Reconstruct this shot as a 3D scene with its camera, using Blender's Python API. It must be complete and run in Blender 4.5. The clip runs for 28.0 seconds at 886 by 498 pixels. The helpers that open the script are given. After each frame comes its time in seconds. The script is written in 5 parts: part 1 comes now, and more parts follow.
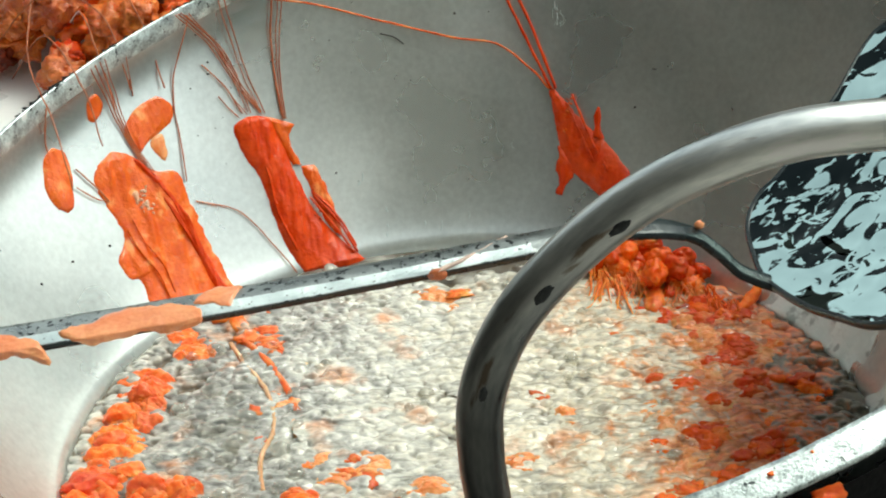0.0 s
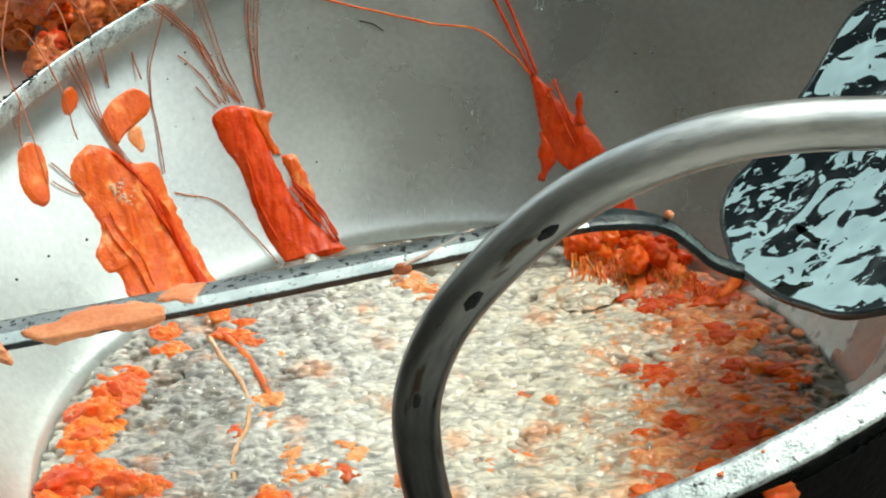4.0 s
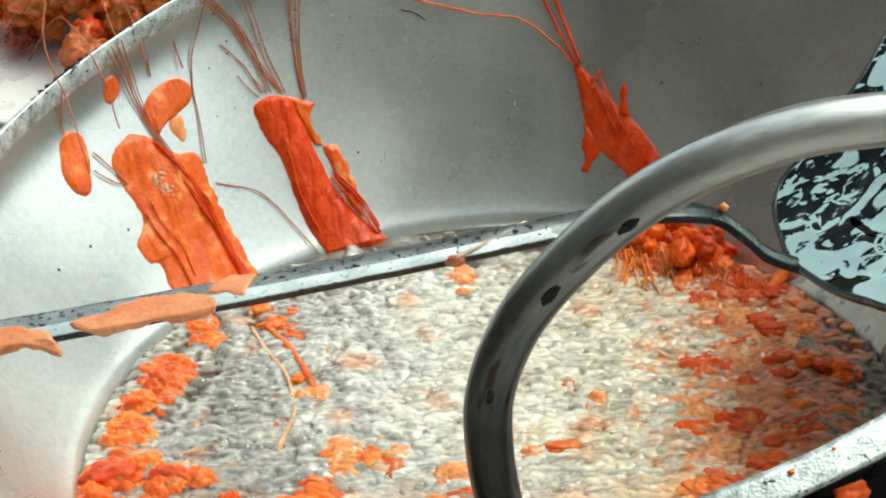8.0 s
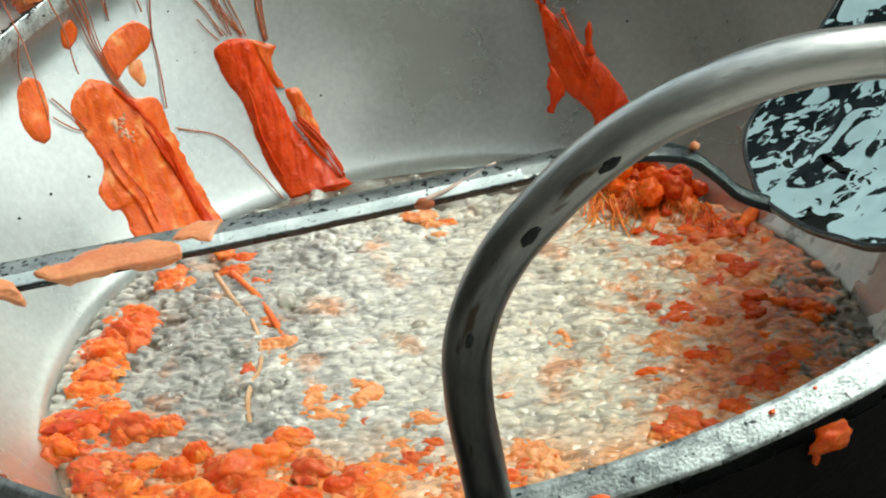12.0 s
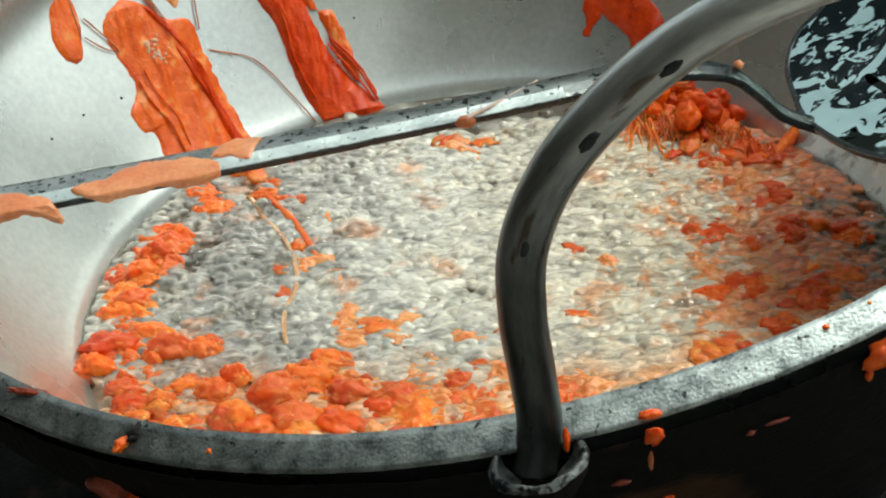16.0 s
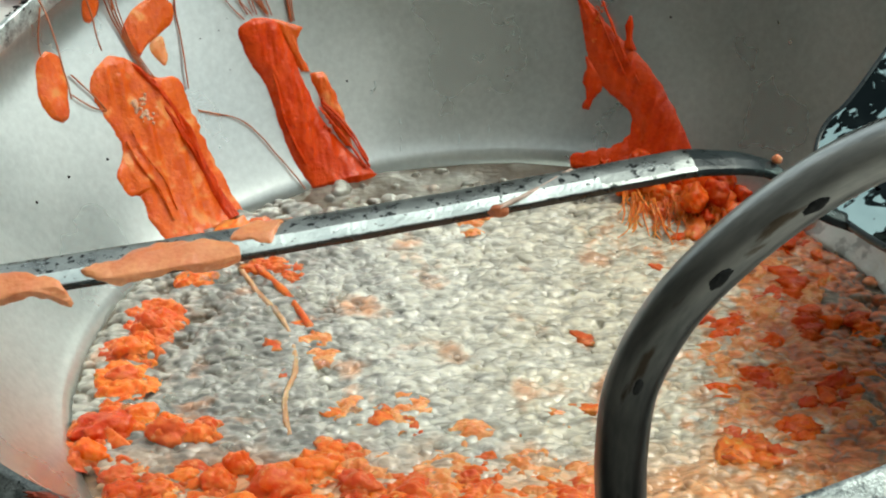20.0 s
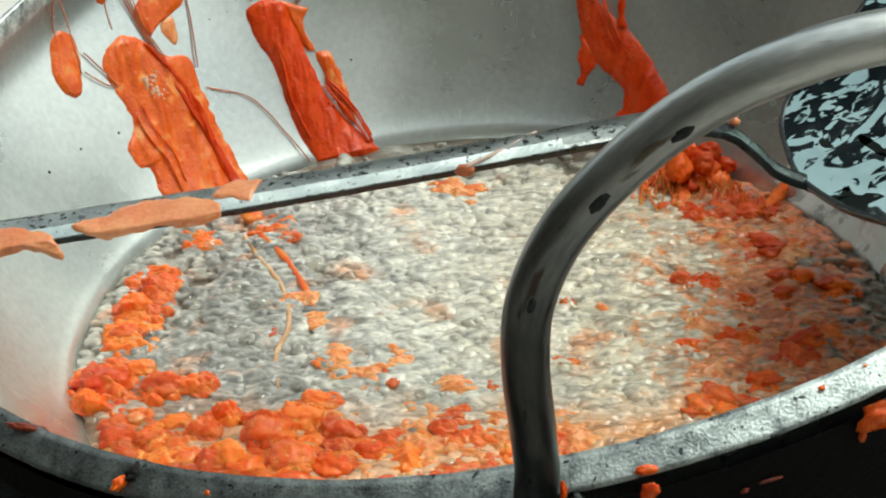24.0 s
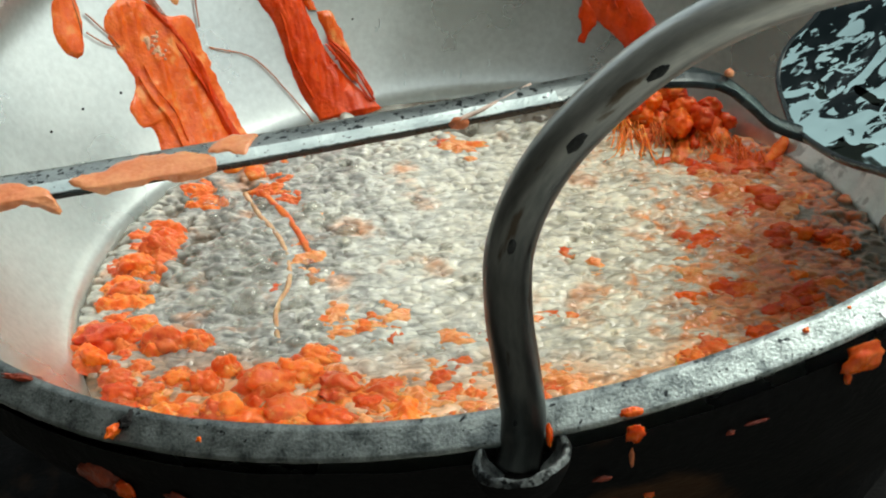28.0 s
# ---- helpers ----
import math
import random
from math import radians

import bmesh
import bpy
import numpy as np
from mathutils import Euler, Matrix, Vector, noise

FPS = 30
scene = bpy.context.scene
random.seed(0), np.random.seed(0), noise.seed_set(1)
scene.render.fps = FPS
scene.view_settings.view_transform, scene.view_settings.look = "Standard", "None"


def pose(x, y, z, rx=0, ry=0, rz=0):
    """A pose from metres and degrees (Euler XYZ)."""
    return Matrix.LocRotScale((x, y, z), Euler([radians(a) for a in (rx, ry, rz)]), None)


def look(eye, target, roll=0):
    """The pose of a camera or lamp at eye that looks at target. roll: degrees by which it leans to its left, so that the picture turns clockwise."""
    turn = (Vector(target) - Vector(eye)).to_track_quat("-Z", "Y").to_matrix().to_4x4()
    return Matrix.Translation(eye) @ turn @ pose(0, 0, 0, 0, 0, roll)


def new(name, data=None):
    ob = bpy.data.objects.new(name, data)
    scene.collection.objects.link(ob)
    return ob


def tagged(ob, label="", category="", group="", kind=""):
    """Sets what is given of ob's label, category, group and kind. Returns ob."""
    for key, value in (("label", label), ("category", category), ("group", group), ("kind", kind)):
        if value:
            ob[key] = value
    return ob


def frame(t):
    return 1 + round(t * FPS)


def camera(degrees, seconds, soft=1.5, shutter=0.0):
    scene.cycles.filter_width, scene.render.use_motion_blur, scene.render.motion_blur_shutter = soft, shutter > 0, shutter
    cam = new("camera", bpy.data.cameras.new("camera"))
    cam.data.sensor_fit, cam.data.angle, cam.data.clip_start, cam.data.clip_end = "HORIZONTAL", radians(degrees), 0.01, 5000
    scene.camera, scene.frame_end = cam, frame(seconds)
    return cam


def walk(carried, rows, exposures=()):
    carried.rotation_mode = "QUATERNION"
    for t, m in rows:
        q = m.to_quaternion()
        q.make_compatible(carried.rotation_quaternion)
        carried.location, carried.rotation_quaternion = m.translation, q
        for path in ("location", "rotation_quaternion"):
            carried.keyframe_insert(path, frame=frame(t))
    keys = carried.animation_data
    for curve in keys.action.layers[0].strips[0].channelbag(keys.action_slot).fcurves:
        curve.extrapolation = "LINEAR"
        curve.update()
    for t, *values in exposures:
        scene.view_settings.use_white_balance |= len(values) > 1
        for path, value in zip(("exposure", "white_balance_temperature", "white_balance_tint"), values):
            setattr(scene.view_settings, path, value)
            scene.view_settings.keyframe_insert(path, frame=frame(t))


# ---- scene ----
cam = camera(25.74, 28.0, soft=2.0, shutter=0.3)
PATH = [
    (0, (0.03379, -0.76397, 0.51160), (-0.00615, -0.06046, 0.13281), -2.792),
    (0.5, (0.03398, -0.76343, 0.51115), (-0.00807, -0.06159, 0.12949), -2.911),
    (1, (0.03433, -0.76419, 0.51180), (-0.00910, -0.06352, 0.12815), -2.948),
    (1.5, (0.03520, -0.76553, 0.51086), (-0.00976, -0.06483, 0.12746), -3.073),
    (2, (0.03381, -0.76988, 0.51185), (-0.00984, -0.06900, 0.12863), -2.867),
    (2.5, (0.03605, -0.77222, 0.51302), (-0.00726, -0.07183, 0.12886), -2.786),
    (3, (0.04700, -0.77406, 0.50715), (-0.00061, -0.07148, 0.12752), -2.830),
    (3.5, (0.06445, -0.75987, 0.51464), (0.01015, -0.06097, 0.12916), -4.066),
    (5.5, (0.05168, -0.74376, 0.51386), (-0.00311, -0.04781, 0.12315), -3.966),
    (6, (0.05502, -0.73993, 0.51359), (-0.00161, -0.04408, 0.12296), -4.121),
    (6.5, (0.05598, -0.73921, 0.51229), (-0.00068, -0.04292, 0.12246), -4.192),
    (7, (0.05387, -0.73927, 0.51155), (-0.00313, -0.04341, 0.12100), -4.159),
    (7.5, (0.04932, -0.74211, 0.51264), (-0.00941, -0.04719, 0.12067), -4.211),
    (8, (0.04408, -0.74410, 0.51220), (-0.01442, -0.04912, 0.12032), -3.999),
    (8.5, (0.04262, -0.74363, 0.51358), (-0.01543, -0.04911, 0.12081), -3.984),
    (9, (0.04477, -0.73993, 0.51266), (-0.01528, -0.04483, 0.12121), -4.231),
    (9.5, (0.04393, -0.74047, 0.51354), (-0.01487, -0.04470, 0.12310), -4.095),
    (10, (0.04138, -0.73804, 0.50898), (-0.01257, -0.04214, 0.11808), -3.827),
    (10.5, (0.03795, -0.73658, 0.50688), (-0.00821, -0.04207, 0.11253), -3.552),
    (11, (0.03754, -0.73324, 0.50627), (-0.00393, -0.04191, 0.10584), -3.653),
    (11.5, (0.03555, -0.73270, 0.50644), (-0.00234, -0.04568, 0.09831), -3.741),
    (12, (0.03728, -0.73500, 0.50652), (-0.00333, -0.05094, 0.09370), -4.066),
    (12.5, (0.03654, -0.73790, 0.50521), (-0.00279, -0.05406, 0.09191), -4.023),
    (14.5, (0.04241, -0.74344, 0.50161), (-0.00412, -0.06439, 0.08123), -4.201),
    (15, (0.03940, -0.74634, 0.49990), (-0.00861, -0.06827, 0.07810), -4.085),
    (15.5, (0.03556, -0.74449, 0.49890), (-0.01519, -0.06872, 0.07374), -4.292),
    (16, (0.02532, -0.73307, 0.49503), (-0.02148, -0.06190, 0.06220), -4.159),
    (16.5, (0.01391, -0.71557, 0.48734), (-0.02376, -0.05155, 0.04275), -3.706),
    (17, (0.01010, -0.70135, 0.48460), (-0.02129, -0.04529, 0.02787), -3.565),
    (17.5, (0.01767, -0.68977, 0.48228), (-0.01899, -0.03809, 0.01971), -3.534),
    (18, (0.01942, -0.68241, 0.48075), (-0.01895, -0.03040, 0.01878), -3.311),
    (18.5, (0.01293, -0.68065, 0.47897), (-0.01986, -0.02209, 0.02596), -2.540),
    (19, (-0.01891, -0.68536, 0.48676), (-0.02431, -0.01864, 0.04465), -0.797),
    (19.5, (-0.03452, -0.68704, 0.49553), (-0.03008, -0.01416, 0.06286), -0.004),
    (20, (-0.03343, -0.68795, 0.50016), (-0.03019, -0.01137, 0.07327), -0.045),
    (20.5, (-0.02641, -0.69178, 0.49868), (-0.02747, -0.01123, 0.07814), -0.379),
    (21, (-0.01368, -0.70090, 0.50114), (-0.02197, -0.01719, 0.08583), -0.937),
    (21.5, (0.00863, -0.70643, 0.50403), (-0.01479, -0.02233, 0.08996), -1.886),
    (23.5, (0.01325, -0.73154, 0.50492), (-0.01513, -0.05038, 0.08633), -1.658),
    (24, (0.01567, -0.73656, 0.50476), (-0.01895, -0.05806, 0.08234), -1.884),
    (24.5, (0.02065, -0.74121, 0.50210), (-0.02024, -0.06431, 0.07767), -2.243),
    (25, (0.02125, -0.75009, 0.50304), (-0.02025, -0.07393, 0.07750), -2.354),
    (25.5, (0.02975, -0.75129, 0.50463), (-0.01683, -0.07738, 0.07606), -2.786),
    (26, (0.03324, -0.74948, 0.50790), (-0.01335, -0.07801, 0.07551), -3.077),
    (26.5, (0.03156, -0.74762, 0.50775), (-0.01248, -0.07721, 0.07345), -3.012),
    (27, (0.02958, -0.74607, 0.50553), (-0.01443, -0.07653, 0.06989), -2.953),
    (27.5, (0.02757, -0.74649, 0.49789), (-0.01678, -0.07433, 0.06635), -2.723),
    (28, (0.02779, -0.74469, 0.49924), (-0.01716, -0.07222, 0.06824), -2.791),
]
walk(cam, [(t, look(eye, target, roll)) for t, eye, target, roll in PATH], exposures=[(0, 0.87, 6700, -3), (8, 0.82, 6700, -3), (12, 0.73, 6700, -3), (17, 0.55, 6700, -3), (21, 0.55, 6700, -3), (28, 0.57, 6700, -3)])

# ---- light: open shade under a bright hazy sky ----
SUN_UP, SUN_TURN = radians(61), radians(63)
world = bpy.data.worlds.new("sky")
scene.world = world
world.use_nodes = True
wn = world.node_tree.nodes
sky = wn.new("ShaderNodeTexSky")
sky.sky_type, sky.sun_disc = "NISHITA", False
sky.sun_elevation, sky.sun_rotation = SUN_UP, SUN_TURN
sky.dust_density, sky.air_density = 3.0, 1.0
haze = wn.new("ShaderNodeHueSaturation")          # thin white cloud washes the blue out
haze.inputs["Saturation"].default_value = 0.30
world.node_tree.links.new(sky.outputs[0], haze.inputs["Color"])
world.node_tree.links.new(haze.outputs[0], wn["Background"].inputs[0])
wn["Background"].inputs[1].default_value = 0.135
sun_data = bpy.data.lights.new("sun", "SUN")
sun_data.energy, sun_data.angle, sun_data.color = 0.95, radians(34), (1.0, 0.96, 0.9)
sun = new("sun", sun_data)
way = Vector((math.sin(SUN_TURN) * math.cos(SUN_UP), math.cos(SUN_TURN) * math.cos(SUN_UP), math.sin(SUN_UP)))
sun.matrix_world = look(way * 10, (0, 0, 0))


# ---- materials ----
def material(name, dark, light, scale, rough=(0.4, 0.6), metal=0.0, bump=0.2, bump_scale=None, coat=0.0, spots=None, sss=0.0, contrast=(0.3, 0.7), spec=0.5, depth=0.0012, spread=(0.006, 0.002, 0.001), grain=""):
    """Two-scale noise between two colours, with grain relief; spots: (colour, scale, share)."""
    m = bpy.data.materials.new(name)
    m.use_nodes = True
    nt = m.node_tree
    n, link = nt.nodes, nt.links.new
    bs = n["Principled BSDF"]
    co = n.new("ShaderNodeTexCoord")
    big = n.new("ShaderNodeTexNoise")
    big.inputs["Scale"].default_value, big.inputs["Detail"].default_value = scale, 5
    fine = n.new("ShaderNodeTexNoise")
    fine.inputs["Scale"].default_value, fine.inputs["Detail"].default_value = bump_scale or scale * 9, 4
    where = co.outputs["Object"]
    if grain:                                    # a lasting vector on the mesh, drawn out along the thing
        drawn = n.new("ShaderNodeAttribute")
        drawn.attribute_name = grain
        where = drawn.outputs["Vector"]
    for x in (big, fine):
        link(where, x.inputs["Vector"])
    mix = n.new("ShaderNodeMath")
    mix.operation = "MULTIPLY_ADD"
    mix.inputs[1].default_value = 0.35
    link(fine.outputs["Fac"], mix.inputs[0])
    scaled = n.new("ShaderNodeMath")
    scaled.operation = "MULTIPLY"
    scaled.inputs[1].default_value = 0.65
    link(big.outputs["Fac"], scaled.inputs[0])
    link(scaled.outputs[0], mix.inputs[2])
    ramp = n.new("ShaderNodeValToRGB")
    ramp.color_ramp.elements[0].position, ramp.color_ramp.elements[1].position = contrast
    ramp.color_ramp.elements[0].color, ramp.color_ramp.elements[1].color = (*dark, 1), (*light, 1)
    link(mix.outputs[0], ramp.inputs[0])
    colour = ramp.outputs[0]
    if spots:
        shade, sp_scale, share = spots
        sp = n.new("ShaderNodeTexNoise")
        sp.inputs["Scale"].default_value, sp.inputs["Detail"].default_value = sp_scale, 6
        link(where, sp.inputs["Vector"])
        cut = n.new("ShaderNodeMapRange")
        cut.inputs[1].default_value, cut.inputs[2].default_value = 1 - share, 1.06 - share
        link(sp.outputs["Fac"], cut.inputs[0])
        over = n.new("ShaderNodeMix")
        over.data_type = "RGBA"
        link(cut.outputs[0], over.inputs[0])
        link(colour, over.inputs[6])
        over.inputs[7].default_value = (*shade, 1)
        colour = over.outputs[2]
    link(colour, bs.inputs["Base Color"])
    ro = n.new("ShaderNodeMapRange")
    ro.inputs[1].default_value, ro.inputs[2].default_value = 0.3, 0.7
    ro.inputs[3].default_value, ro.inputs[4].default_value = rough
    link(big.outputs["Fac"], ro.inputs[0])
    link(ro.outputs[0], bs.inputs["Roughness"])
    bs.inputs["Metallic"].default_value = metal
    bs.inputs["Coat Weight"].default_value, bs.inputs["Coat Roughness"].default_value = coat, 0.08
    bs.inputs["Specular IOR Level"].default_value = spec
    if sss:
        bs.inputs["Subsurface Weight"].default_value = sss
        bs.inputs["Subsurface Radius"].default_value = spread
        bs.inputs["Subsurface Scale"].default_value = 0.6
    if bump:
        bm = n.new("ShaderNodeBump")
        bm.inputs["Strength"].default_value, bm.inputs["Distance"].default_value = bump, depth
        link(fine.outputs["Fac"], bm.inputs["Height"])
        link(bm.outputs[0], bs.inputs["Normal"])
    return m


def vary(m, low=0.76, high=1.12):
    """Each thing of this material a little darker or lighter than the next."""
    n, link = m.node_tree.nodes, m.node_tree.links.new
    bs = n["Principled BSDF"]
    src = bs.inputs["Base Color"].links[0].from_socket
    info = n.new("ShaderNodeObjectInfo")
    rng = n.new("ShaderNodeMapRange")
    rng.inputs[3].default_value, rng.inputs[4].default_value = low, high
    link(info.outputs["Random"], rng.inputs[0])
    hsv = n.new("ShaderNodeHueSaturation")
    link(src, hsv.inputs["Color"])
    link(rng.outputs[0], hsv.inputs["Value"])
    turn = n.new("ShaderNodeMapRange")
    turn.inputs[3].default_value, turn.inputs[4].default_value = 0.492, 0.504
    link(info.outputs["Random"], turn.inputs[0])
    link(turn.outputs[0], hsv.inputs["Hue"])
    link(hsv.outputs[0], bs.inputs["Base Color"])
    return m


ALUMINIUM = material("worn_aluminium", (0.53, 0.565, 0.545), (0.80, 0.85, 0.825), 13, (0.24, 0.36), 0.85, 0.015, 300)
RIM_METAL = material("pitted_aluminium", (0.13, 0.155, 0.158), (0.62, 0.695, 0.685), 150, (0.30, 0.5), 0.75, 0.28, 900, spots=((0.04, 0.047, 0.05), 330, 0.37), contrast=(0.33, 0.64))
SCORCH = material("scorched_steel", (0.022, 0.025, 0.027), (0.07, 0.075, 0.075), 200, (0.35, 0.6), 0.6, 0.2, 900)
SOOT = material("sooty_iron", (0.0025, 0.003, 0.0035), (0.008, 0.008, 0.008), 40, (0.6, 0.9), 0.0, 0.6, 300, spec=0.12, spots=((0.05, 0.026, 0.013), 11, 0.42))
STEEL = material("brushed_steel_tube", (0.26, 0.29, 0.295), (0.66, 0.675, 0.645), 130, (0.26, 0.44), 0.95, 0.08, 700, spots=((0.20, 0.165, 0.13), 190, 0.36), grain="drawn")
LADLE_STEEL = material("worn_ladle_steel", (0.26, 0.285, 0.28), (0.52, 0.57, 0.555), 90, (0.24, 0.40), 0.95, 0.18, 600, spots=((0.035, 0.042, 0.042), 300, 0.43))
BATTER = material("orange_batter", (0.62, 0.065, 0.004), (0.88, 0.18, 0.016), 110, (0.16, 0.34), 0, 0.5, 520, coat=0.12, sss=0.2, spots=((0.85, 0.29, 0.08), 110, 0.40), spec=0.4)
BATTER_RED = material("red_batter", (0.54, 0.026, 0.002), (0.80, 0.085, 0.006), 90, (0.18, 0.36), 0, 0.5, 520, coat=0.06, sss=0.15, spec=0.28)
BATTER_PALE = material("pale_batter", (0.60, 0.13, 0.035), (0.84, 0.40, 0.19), 42, (0.26, 0.42), 0, 0.3, 500, coat=0.2, sss=0.2)
FRIED = material("fried_batter", (0.85, 0.088, 0.011), (0.99, 0.30, 0.058), 110, (0.26, 0.48), 0, 0.4, 520, coat=0.05, sss=0.6, spots=((0.98, 0.42, 0.14), 300, 0.38), depth=0.001, spec=0.35, spread=(0.010, 0.0035, 0.001))
PEACH = material("soft_batter", (0.74, 0.18, 0.036), (0.88, 0.43, 0.17), 130, (0.16, 0.4), 0, 0.4, 420, coat=0.15, sss=0.5)
LIP_METAL = material("worn_bright_casting", (0.012, 0.015, 0.016), (0.30, 0.33, 0.33), 330, (0.4, 0.6), 0.7, 0.7, 700, spots=((0.012, 0.014, 0.015), 170, 0.47))
BOSS_METAL = material("blackened_casting", (0.02, 0.024, 0.025), (0.34, 0.37, 0.37), 220, (0.45, 0.7), 0.5, 0.5, 900)
CRISP = material("crisp_batter", (0.40, 0.030, 0.004), (1.0, 0.31, 0.05), 60, (0.22, 0.45), 0, 0.9, 420, coat=0.15, sss=0.3, depth=0.002)
BROWNED = material("browned_batter", (0.06, 0.006, 0.002), (0.40, 0.045, 0.008), 70, (0.3, 0.6), 0, 0.9, 500, coat=0.3)
CRUST = material("dry_crust", (0.66, 0.30, 0.15), (0.86, 0.60, 0.44), 260, (0.35, 0.6), 0, 0.6, 700, sss=0.2)
FLOAT_STRAND = material("soaked_strand", (0.48, 0.22, 0.09), (0.74, 0.50, 0.30), 90, (0.15, 0.3), 0, 0.3, 500, coat=0.3, sss=0.4)
STRAND = material("batter_strand", (0.30, 0.065, 0.02), (0.56, 0.16, 0.05), 200, (0.3, 0.5), 0, 0.3, 900, coat=0.2)
CHAR = material("charred_crumb", (0.006, 0.006, 0.007), (0.03, 0.027, 0.027), 300, (0.6, 0.9), 0, 0.6, 900, spec=0.2)
ENAMEL = material("white_enamel", (0.70, 0.72, 0.71), (0.82, 0.84, 0.83), 20, (0.2, 0.4), 0, 0.1, 300)
PAVING = material("worn_concrete", (0.15, 0.145, 0.135), (0.25, 0.24, 0.225), 6, (0.7, 0.95), 0, 0.6, 120)
BLOCKER_PALE = material("blocker_pale", (0.17, 0.16, 0.14), (0.27, 0.255, 0.22), 3, (0.7, 0.9), 0, 0.4, 60)
BLOCKER_DARK = material("blocker_dark", (0.022, 0.020, 0.016), (0.05, 0.044, 0.035), 3, (0.7, 0.9), 0, 0.4, 60)
FLAKE = material("frying_flake", (0.80, 0.060, 0.006), (1.0, 0.21, 0.02), 120, (0.14, 0.32), 0, 0.5, 400, coat=0.04, spec=0.3, sss=0.4, spread=(0.008, 0.002, 0.001))
for some in (FRIED, FLAKE, BROWNED, CRISP):
    vary(some, 0.66, 1.12)


def paint_sheen(m, axis, low, high, dull, bright):
    """Brighter the farther along the axis: a sky sheen put into the colour."""
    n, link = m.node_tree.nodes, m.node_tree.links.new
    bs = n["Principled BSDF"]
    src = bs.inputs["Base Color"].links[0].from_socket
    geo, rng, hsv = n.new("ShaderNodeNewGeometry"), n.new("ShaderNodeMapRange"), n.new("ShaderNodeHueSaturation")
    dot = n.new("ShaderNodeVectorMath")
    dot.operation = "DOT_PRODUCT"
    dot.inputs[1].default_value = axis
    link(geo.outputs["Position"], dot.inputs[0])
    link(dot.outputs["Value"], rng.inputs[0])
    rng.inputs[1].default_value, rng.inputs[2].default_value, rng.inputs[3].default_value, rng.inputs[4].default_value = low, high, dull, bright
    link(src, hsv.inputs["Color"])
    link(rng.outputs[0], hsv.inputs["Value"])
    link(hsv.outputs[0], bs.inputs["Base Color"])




def oiled_iron():
    """Black iron; its oil's sky reflections painted as patches, streaks and a drop's rings."""
    m = bpy.data.materials.new("oil_wet_iron")
    m.use_nodes = True
    n, link = m.node_tree.nodes, m.node_tree.links.new
    bs = n["Principled BSDF"]
    co, fit = n.new("ShaderNodeTexCoord"), n.new("ShaderNodeMapping")
    fit.inputs["Scale"].default_value = (1.0, 0.75, 0.75)
    fit.inputs["Location"].default_value = (0.31, 0.12, 0.07)
    link(co.outputs["Object"], fit.inputs["Vector"])

    def noisy(scale, detail, twist, low, high):
        x, cut = n.new("ShaderNodeTexNoise"), n.new("ShaderNodeMapRange")
        x.inputs["Scale"].default_value, x.inputs["Detail"].default_value, x.inputs["Distortion"].default_value = scale, detail, twist
        cut.inputs[1].default_value, cut.inputs[2].default_value = low, high
        link(fit.outputs[0], x.inputs["Vector"])
        link(x.outputs["Fac"], cut.inputs[0])
        return cut.outputs[0]

    def joined(a, b, how):
        x = n.new("ShaderNodeMath")
        x.operation, x.use_clamp = how, True
        for socket, value in zip(x.inputs, (a, b)):
            if hasattr(value, "links"):
                link(value, socket)
            else:
                socket.default_value = value
        return x.outputs[0]

    sky_patches = joined(noisy(34, 1.5, 1.6, 0.525, 0.54), noisy(110, 2, 0.8, 0.34, 0.38), "MULTIPLY")
    # more painted reflection on the near half, drawn out along the blade
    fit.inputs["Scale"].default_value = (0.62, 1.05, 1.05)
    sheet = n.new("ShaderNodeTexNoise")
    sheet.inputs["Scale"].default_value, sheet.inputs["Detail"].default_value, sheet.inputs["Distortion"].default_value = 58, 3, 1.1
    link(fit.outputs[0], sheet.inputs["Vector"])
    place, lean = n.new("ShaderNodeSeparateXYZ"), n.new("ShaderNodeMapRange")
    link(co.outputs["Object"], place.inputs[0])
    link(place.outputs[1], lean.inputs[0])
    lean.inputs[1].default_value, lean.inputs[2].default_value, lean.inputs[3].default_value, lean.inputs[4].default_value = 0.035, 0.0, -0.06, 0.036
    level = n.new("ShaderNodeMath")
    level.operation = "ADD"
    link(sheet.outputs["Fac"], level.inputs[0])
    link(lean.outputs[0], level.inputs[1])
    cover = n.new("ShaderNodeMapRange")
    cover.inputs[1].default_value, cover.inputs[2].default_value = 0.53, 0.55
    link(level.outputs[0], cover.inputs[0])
    sky_patches = joined(sky_patches, cover.outputs[0], "MAXIMUM")
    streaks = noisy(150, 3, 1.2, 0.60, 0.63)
    far = n.new("ShaderNodeVectorMath")
    far.operation = "DISTANCE"
    link(co.outputs["Object"], far.inputs[0])
    far.inputs[1].default_value = RING_AT
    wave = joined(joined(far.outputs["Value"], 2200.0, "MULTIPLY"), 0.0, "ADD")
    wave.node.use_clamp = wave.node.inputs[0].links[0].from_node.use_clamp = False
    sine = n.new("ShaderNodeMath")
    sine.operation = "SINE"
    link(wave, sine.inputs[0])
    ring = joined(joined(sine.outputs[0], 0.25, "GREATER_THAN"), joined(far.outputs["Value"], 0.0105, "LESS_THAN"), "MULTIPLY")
    mask = joined(joined(sky_patches, streaks, "MAXIMUM"), ring, "MAXIMUM")
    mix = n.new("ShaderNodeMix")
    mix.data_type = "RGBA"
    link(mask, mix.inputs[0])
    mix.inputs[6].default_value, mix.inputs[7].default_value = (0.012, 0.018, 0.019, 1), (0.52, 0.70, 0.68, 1)
